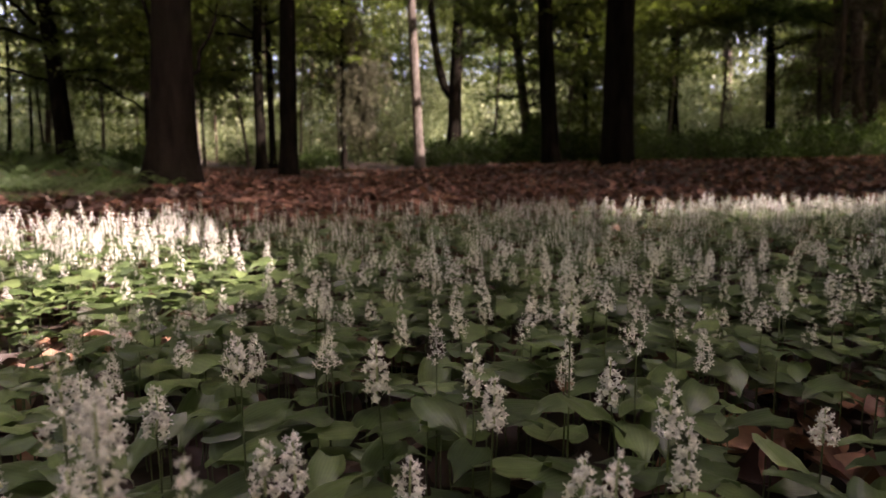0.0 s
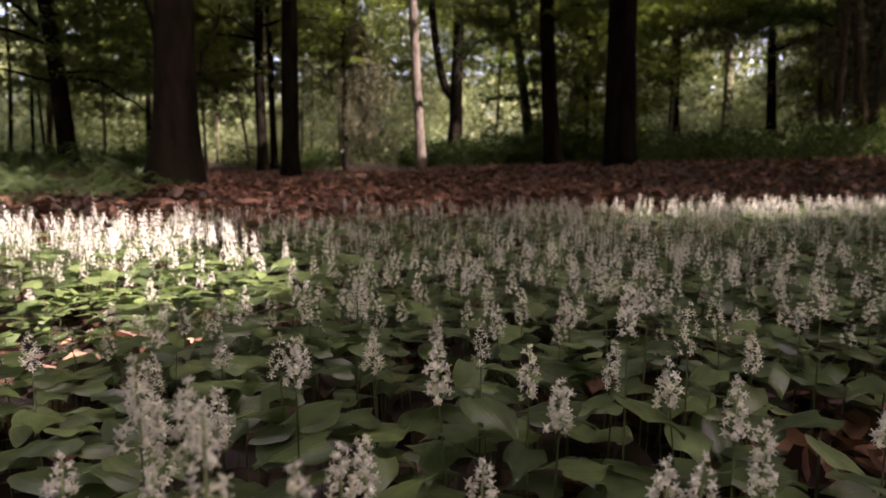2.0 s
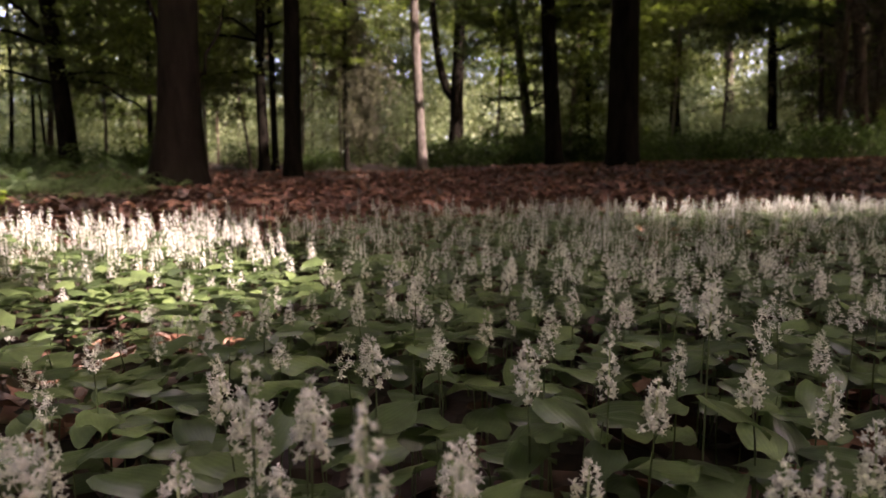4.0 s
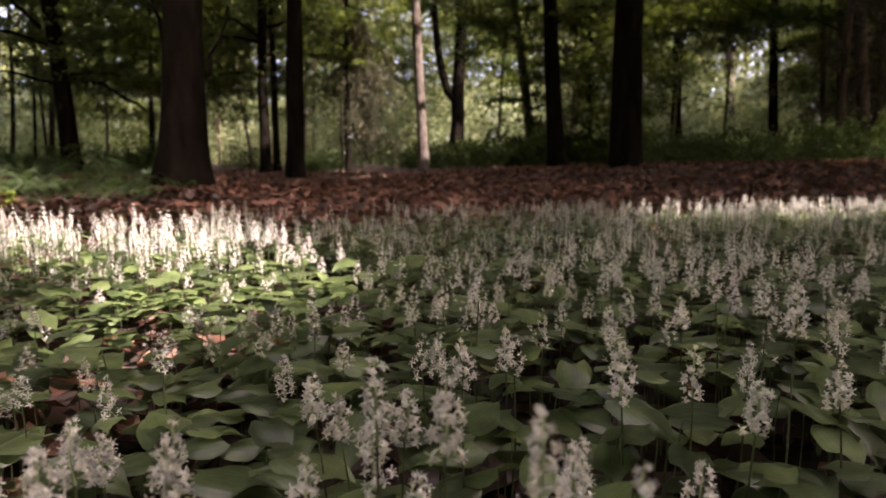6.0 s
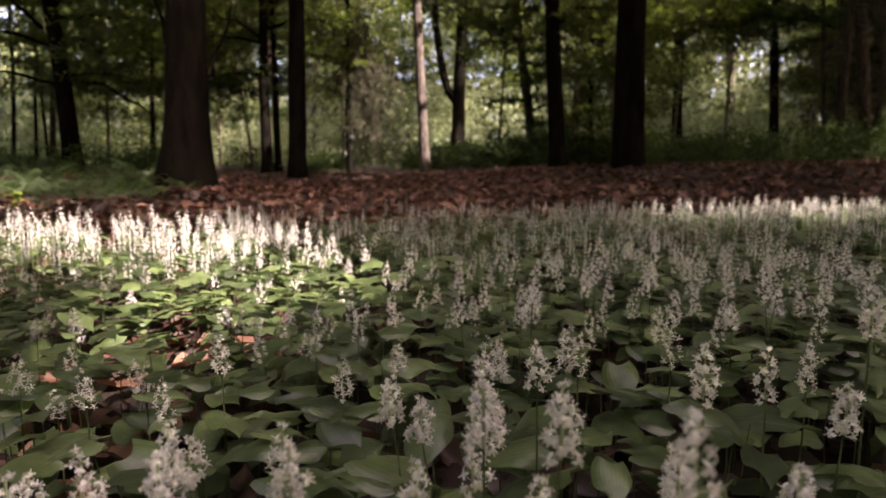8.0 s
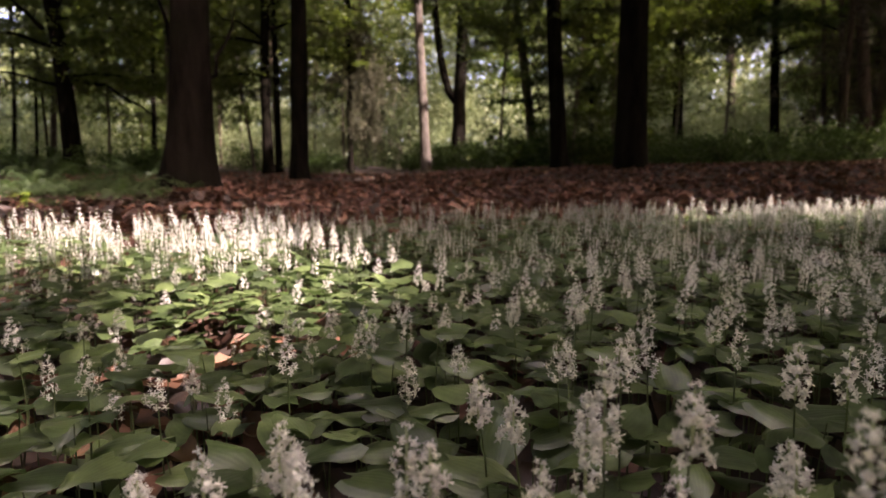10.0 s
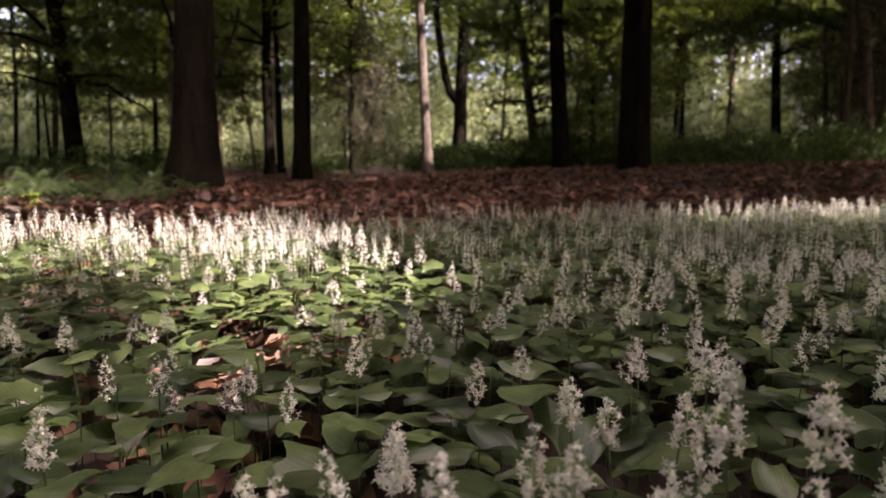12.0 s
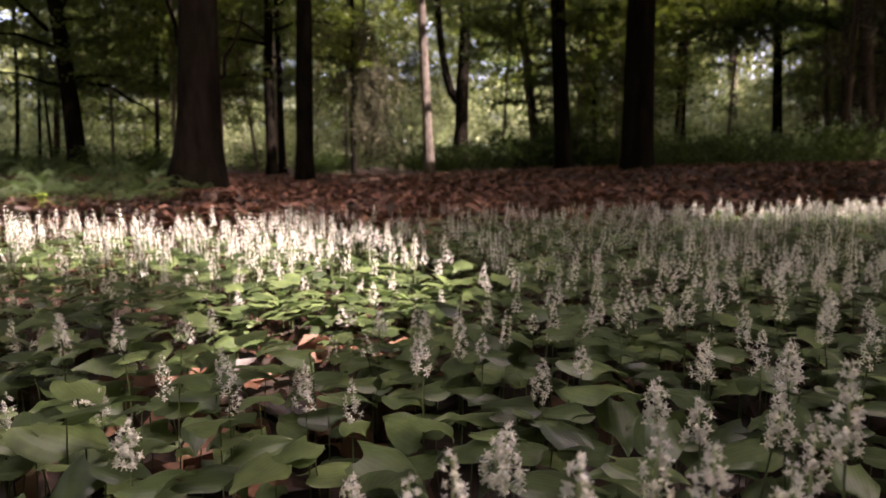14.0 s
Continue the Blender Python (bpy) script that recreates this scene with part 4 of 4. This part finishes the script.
# trees behind and beside the camera; their crowns shade the bed
for px, py, r_, hh in ((3.6, -3.6, 0.2, 12), (8.0, -6.0, 0.22, 14), (6.8, 0.3, 0.2, 13), (1.2, -3.5, 0.2, 12), (7.0, -4.7, 0.2, 13), (5.0, -5.0, 0.2, 12), (5.6, 3.4, 0.16, 12), (4.2, 1.9, 0.15, 11), (7.9, 5.6, 0.16, 12), (8.4, 3.0, 0.18, 13), (11.5, -1.5, 0.22, 14), (4.5, -8.0, 0.2, 14), (-6.0, 2.6, 0.2, 12)):
    dome = round_crown(tree_rng, (px, py, hh * 0.66), (3.4, 3.4, 2.4), 130, 64, 0.55, 0.31, beech_leaf, cut=True)
    dome.transform(Matrix.Translation((-px, -py, -float(ground_z(px, py)) + 0.06)))
    tree(px, py, r_, hh, (0, 0), bark_shaded, "leafy forest tree shading the flower bed", dome, 4, 4.5)
for px, py in ((-7.5, -4.0), (-11.5, 1.5), (-3.0, -9.0), (9.5, 7.0), (14.5, 5.0), (-9, 9), (-14, 6), (9.2, 11.5), (14.0, 12.0), (1, -13), (-13, 13), (18, 17), (-8, -11), (10, -11), (16, -4)):
    tree(px, py, 0.2, 14, (0, 0), bark_shaded, "leafy forest tree with a broad crown", over(px, py, 4.6), 3, 5.0)


# understorey of young beeches
def sapling_crown(rng, low, high, width, clumps, per, size, mat):
    z = np.maximum(0.3, rng.uniform(low, high, clumps) - rng.exponential(0.3, clumps))
    a, d = rng.uniform(0, 6.28, clumps), width * np.sqrt(rng.uniform(0.02, 1, clumps)) * np.interp(z, [low, (low + high) / 2, high], [0.7, 1, 0.4])
    return foliage(rng, np.stack([np.cos(a) * d, np.sin(a) * d, z], -1), per, 0.42, 0.22, size, mat, tilt=24.0)


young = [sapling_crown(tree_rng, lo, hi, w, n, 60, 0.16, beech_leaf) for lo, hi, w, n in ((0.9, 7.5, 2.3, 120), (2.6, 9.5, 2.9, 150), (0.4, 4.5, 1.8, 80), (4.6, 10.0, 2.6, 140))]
YOUNG = "young beech with sprays of fresh green leaves"
for k, (px, py, which) in enumerate((
    (-14.5, 23, 1), (-12.5, 22.5, 1), (-9.0, 23, 1), (-7.2, 22.5, 1), (-4.5, 26, 3), (-5.9, 25, 1), (-8.0, 41, 1), (-6.4, 40, 1), (2.9, 37, 1), (4.4, 22.5, 1), (6.6, 24, 1),
    (11.0, 25, 3), (17.5, 30, 1), (19.5, 27, 0), (-18.0, 22, 1), (-15.5, 31, 0), (5.0, 19, 2), (4.2, 25, 2), (-7.5, 16.5, 1), (-20, 33, 1), (16.5, 22.5, 1), (-9.8, 24, 1), (14, 37, 1), (-13, 36, 1), (22, 38.5, 1), (5.7, 21, 1), (7.9, 22, 3), (18.3, 24, 1), (-12.0, 25, 1), (1.9, 24, 3), (-2.2, 34, 3), (4.0, 20.5, 3), (17.2, 27.5, 1), (20.5, 31, 1), (21.8, 34.5, 1), (23.5, 33, 0), (18.8, 29, 0), (0.6, 40.5, 1), (5.5, 41, 1), (-4, 41, 1))):
    tree(px, py, 0.06, (8.0, 8.0, 4.5, 9.5)[which], (tree_rng.normal(0, 0.03), 0), bark_grey, YOUNG, young[which], 4, 1.5, wobble=0.06, limb_reach=1.8)

# conifers with hanging branches
def boughs(rng, low, high, count, reach, mat, side=None, size=0.13, twigs=13, fall=1.0):
    """Drooping conifer boughs, each an arched limb with uneven curtains of needle twigs under it; side turns most of them one way."""
    points, limbs_ = [], []
    for k in range(count):
        z0 = low + (high - low) * (k + rng.uniform(-0.4, 0.4)) / count
        a = rng.uniform(0, 6.28) if side is None else rng.normal(side, 0.7)
        r = reach * rng.uniform(0.55, 1.15) * (1.1 - 0.35 * max(0.0, (z0 - low) / (high - low)))
        sag = rng.uniform(0.25, 0.6)
        s = np.linspace(0, 1, 6)
        limbs_.append(tube(np.stack([np.cos(a) * r * s, np.sin(a) * r * s, z0 + 0.25 * s - sag * r * s**2], -1), np.linspace(0.03, 0.006, 6), 4))
        for _ in range(twigs):
            u = rng.uniform(0.15, 1.0)
            n = int(rng.integers(10, 26))
            d = rng.uniform(0, 1, n) ** 0.8
            drop = fall * rng.uniform(0.25, 1.0) * (0.5 + 0.6 * u)
            sway, off = rng.normal(0, 0.10, 2), rng.normal(0, 0.10, 2)
            points.append(np.stack([np.cos(a) * r * u + off[0] + sway[0] * d + rng.normal(0, 0.035, n), np.sin(a) * r * u + off[1] + sway[1] * d + rng.normal(0, 0.035, n), np.maximum(0.25, z0 + 0.25 * u - sag * r * u**2 - drop * d)], -1))
    p = np.concatenate(points)
    needles = scattered(card(1.0, 0.24, 0.05), turned(rng, len(p), size, 0.5, 65.0), p)
    v, f, _ = merged([needles] + limbs_)
    return arrays("crown", v, f, mat, smooth=False)


GREY_CONIFER, SHADED_SPRUCE = "conifer with drooping grey-green needle branches", "conifer with drooping brownish branches, shade put into their colour"
grey = tree(-3.25, 20.0, 0.10, 12, (-0.02, 0), bark_shaded, GREY_CONIFER, boughs(tree_rng, 2.6, 10, 46, 1.5, needle), 3, 4.0, name="conifer", limb_reach=1.4)
part("hanging_growth", boughs(tree_rng, 1.5, 5.0, 26, 1.75, needle, side=-0.15, fall=1.5, twigs=16), grey, "long grey-green hanging needle boughs")["kind"] = "stuff"
# these conifers carry shade in their needle colour
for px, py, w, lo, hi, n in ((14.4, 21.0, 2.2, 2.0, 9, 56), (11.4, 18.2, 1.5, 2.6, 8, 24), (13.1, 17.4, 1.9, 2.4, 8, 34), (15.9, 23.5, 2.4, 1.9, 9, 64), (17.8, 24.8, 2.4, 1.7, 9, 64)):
    tree(px, py, 0.10, 12, (-0.02, 0), bark_brown, SHADED_SPRUCE, boughs(tree_rng, lo, hi, n, 1.2 * w, spruce_shaded, twigs=8, fall=0.8), 3, 4.0, name="conifer", limb_reach=1.4)



# the far wood
n = 11500
wx, wy = tree_rng.uniform(-52, 52, n), tree_rng.uniform(36, 62, n)
wz = 17 * tree_rng.uniform(0, 1, n) ** 1.35
clump = np.array([noise.noise((a * 0.12, b * 0.12, c * 0.2)) for a, b, c in zip(wx, wy, wz)])
keep = clump > -0.3
far_middles = np.stack([wx, wy, wz + ground_z(wx, wy)], -1)[keep]
far = new("far_wood", foliage(tree_rng, far_middles, 21, 0.8, 0.45, 0.44, far_leaf_lit, "far_wood"))
n = 1500
wx, wy = tree_rng.uniform(-26, 24, n), tree_rng.uniform(31, 39, n)
thick = np.array([noise.noise((a * 0.35, b * 0.35, 7.0)) for a, b in zip(wx, wy)]) > -0.16
wx, wy = wx[thick], wy[thick]
n = len(wx)
low = new("far_undergrowth", foliage(tree_rng, np.stack([wx, wy, ground_z(wx, wy) + 4.2 * tree_rng.uniform(0, 1, n) ** 1.3], -1), 44, 0.7, 0.5, 0.23, hazy_lit_leaf, "far_undergrowth"))
tagged(low, "distant pale green undergrowth, sun and haze put into its colour", "undergrowth", kind="stuff")
tagged(far, "distant green wood behind the trunks, sunlight put into its colour", "woodland", kind="stuff")
# ring of foliage out of view, added to keep low skylight off the trunks
n = 5600
ring, round_ = tree_rng.uniform(24, 42, n), tree_rng.uniform(0, 6.28, n)
wx, wy, wz = ring * np.cos(round_), ring * np.sin(round_), 17 * tree_rng.uniform(0, 1, n) ** 1.1
keep = (wy < 10) | (np.abs(wx) > 0.85 * wy + 3)
around = new("unseen_wood", foliage(tree_rng, np.stack([wx, wy, wz], -1)[keep], 14, 1.2, 0.7, 0.85, far_leaf_lit, "unseen_wood"))
tagged(around, "unseen green wood added all round to block low skylight", "woodland", kind="stuff")
for k in range(30):
    py = tree_rng.uniform(28, 55)
    px = tree_rng.choice((-1, 1)) * tree_rng.uniform(0.1, 0.8) * py
    tree(px, py, tree_rng.uniform(0.05, 0.13), 14, (tree_rng.normal(0, 0.035), 0), (bark_shaded, bark_brown, bark_grey)[k % 3], "thin distant trunk in the green wood", None, 0, flare=0.2)

# ---- bushes and ferns ----
bush_meshes = [foliage(tree_rng, np.stack([tree_rng.normal(0, 0.55, 30), tree_rng.normal(0, 0.45, 30), np.abs(tree_rng.normal(0.32, 0.2, 30)) + 0.05], -1), 28, 0.16, 0.5, 0.1, shrub_leaf, "leaves") for _ in range(3)]


def bush(x, y, size, which):
    ob = new("bush")
    ob.matrix_basis = pose(x, y, float(ground_z(x, y)) - 0.03, 0, 0, tree_rng.uniform(0, 360)) @ Matrix.Diagonal((size, size, size, 1))
    tagged(ob, "low dark green bush on the woodland floor", "bush", "bushes under the trees")
    for _ in range(4):
        a = tree_rng.uniform(0, 6.28)
        v, f, _ = tube([(0, 0, 0), (0.2 * math.cos(a), 0.2 * math.sin(a), 0.3), (0.45 * math.cos(a), 0.45 * math.sin(a), 0.5)], [0.015, 0.01, 0.004], 5)
        part("twig", arrays("twig", v, f, bark_brown), ob)
    part("leaves", bush_meshes[which], ob)


for k in range(46):
    py = tree_rng.uniform(12.5, 24)
    px = tree_rng.uniform(0.25, 0.75) * py
    bush(px, py, tree_rng.uniform(0.45, 0.95), k % 3)
for px, py, size in ((10.4, 17.0, 1.2), (11.4, 18.6, 1.4), (12.4, 17.4, 1.3), (13.4, 19.0, 1.5), (11.0, 15.6, 1.0), (9.6, 18.2, 1.1), (12.9, 16.0, 1.1), (8.4, 19.5, 1.2), (14.6, 20.2, 1.5), (7.2, 17.5, 0.9), (1.0, 22.5, 1.1), (2.2, 21.3, 1.2), (2.9, 23.0, 1.5), (3.9, 20.6, 1.1), (4.6, 21.6, 1.3), (6.3, 20.4, 1.2)):
    bush(px, py, size, int(px) % 3)
for k in range(20):
    py = tree_rng.uniform(20, 30)
    bush(tree_rng.uniform(-0.2, 0.25) * py, py, tree_rng.uniform(0.8, 1.5), k % 3)
for k in range(18):
    py = tree_rng.uniform(17, 27)
    bush(tree_rng.uniform(-0.75, -0.2) * py, py, tree_rng.uniform(0.6, 1.2), k % 3)


def frond_mesh(rng, length):
    s = np.linspace(0, 1, 22)
    spine = np.stack([0 * s, s * length * 0.85, length * (0.62 * np.sin(s * 2.1))], -1)
    pieces = [tube(spine, np.linspace(0.004, 0.001, 22), 4)]
    for k in range(3, 22):
        w = length * 0.24 * math.sin(min(1, s[k] * 1.25 + 0.12) * 3.0) + 0.012
        for side in (-1, 1):
            a, b = spine[k], spine[k] + np.array([side * w, 0.10 * w, -0.22 * w])
            t_ = np.array([0, 0.35 * length / 22, 0])
            m1 = a * 0.55 + b * 0.45
            pieces.append((np.array([a, m1 - 1.1 * t_ + (0, 0, 0.006), b, m1 + 1.1 * t_]), np.array([[0, 1, 2, 3]]), None))
    v, f, _ = merged(pieces)
    return arrays("frond", v, f, fern_leaf, smooth=False)


frond_meshes = [frond_mesh(tree_rng, L) for L in (0.55, 0.7, 0.45)]


def fern(x, y, size):
    ob = new("fern")
    ob.matrix_basis = pose(x, y, float(ground_z(x, y)) - 0.01, 0, 0, tree_rng.uniform(0, 360)) @ Matrix.Diagonal((size, size, size, 1))
    tagged(ob, "grey-green fern with arching fronds beside the oak", "fern", "ferns under the trees")
    n = int(tree_rng.integers(8, 12))
    for k in range(n):
        part("frond", frond_meshes[tree_rng.integers(3)], ob, "", pose(0, 0, 0, tree_rng.normal(-14, 8), 0, 360 * k / n + tree_rng.normal(0, 12)))


for px, py, s in ((-3.2, 6.1, 0.62), (-3.75, 6.5, 0.72), (-4.2, 6.0, 0.6), (-2.75, 6.3, 0.45), (-4.9, 7.2, 0.8), (-5.6, 8.2, 0.9), (-4.4, 7.8, 0.8), (-6.4, 9.5, 1.0), (-5.3, 10.5, 1.0), (-7.6, 11.0, 1.1), (-3.55, 5.6, 0.45), (-4.6, 6.6, 0.6), (-3.9, 5.5, 0.5), (-5.2, 6.4, 0.6), (-4.5, 5.3, 0.5), (-3.0, 5.2, 0.35), (-5.9, 7.2, 0.7), (-2.9, 4.6, 0.3), (-3.1, 5.0, 0.36), (-3.45, 5.4, 0.42), (-2.75, 5.6, 0.34), (-2.5, 5.2, 0.26), (-3.3, 4.75, 0.3)):
    fern(px, py, s)
for _ in range(24):
    py = tree_rng.uniform(4.9, 7.6)
    fern(tree_rng.uniform(-0.76, -0.49) * py, py, tree_rng.uniform(0.3, 0.55))
for _ in range(14):
    py = tree_rng.uniform(3.7, 4.9)
    fern(tree_rng.uniform(-0.82, -0.47) * py, py, tree_rng.uniform(0.18, 0.32))

# a fresh seedling in the sun
seedling = new("seedling")
seedling.matrix_basis = pose(-2.35, 3.30, float(ground_z(-2.35, 3.30)))
tagged(seedling, "fresh yellow-green seedling in a patch of sun", "seedling")
v, f, _ = tube([(0, 0, 0), (0.01, 0, 0.06), (0, 0, 0.13)], [0.004, 0.003, 0.002], 5)
part("stem", arrays("stem", v, f, stalk_green), seedling)
for k in range(7):
    sh = heart_leaf(6, 5, 0.2, 0.3, 0.05)
    part("leaf", arrays("leaf", sh[0] * 0.055, sh[1], fresh_leaf, sh[2]), seedling, "", pose(0, 0, 0.05 + 0.012 * k, tree_rng.normal(5, 12), 0, 100 * k))
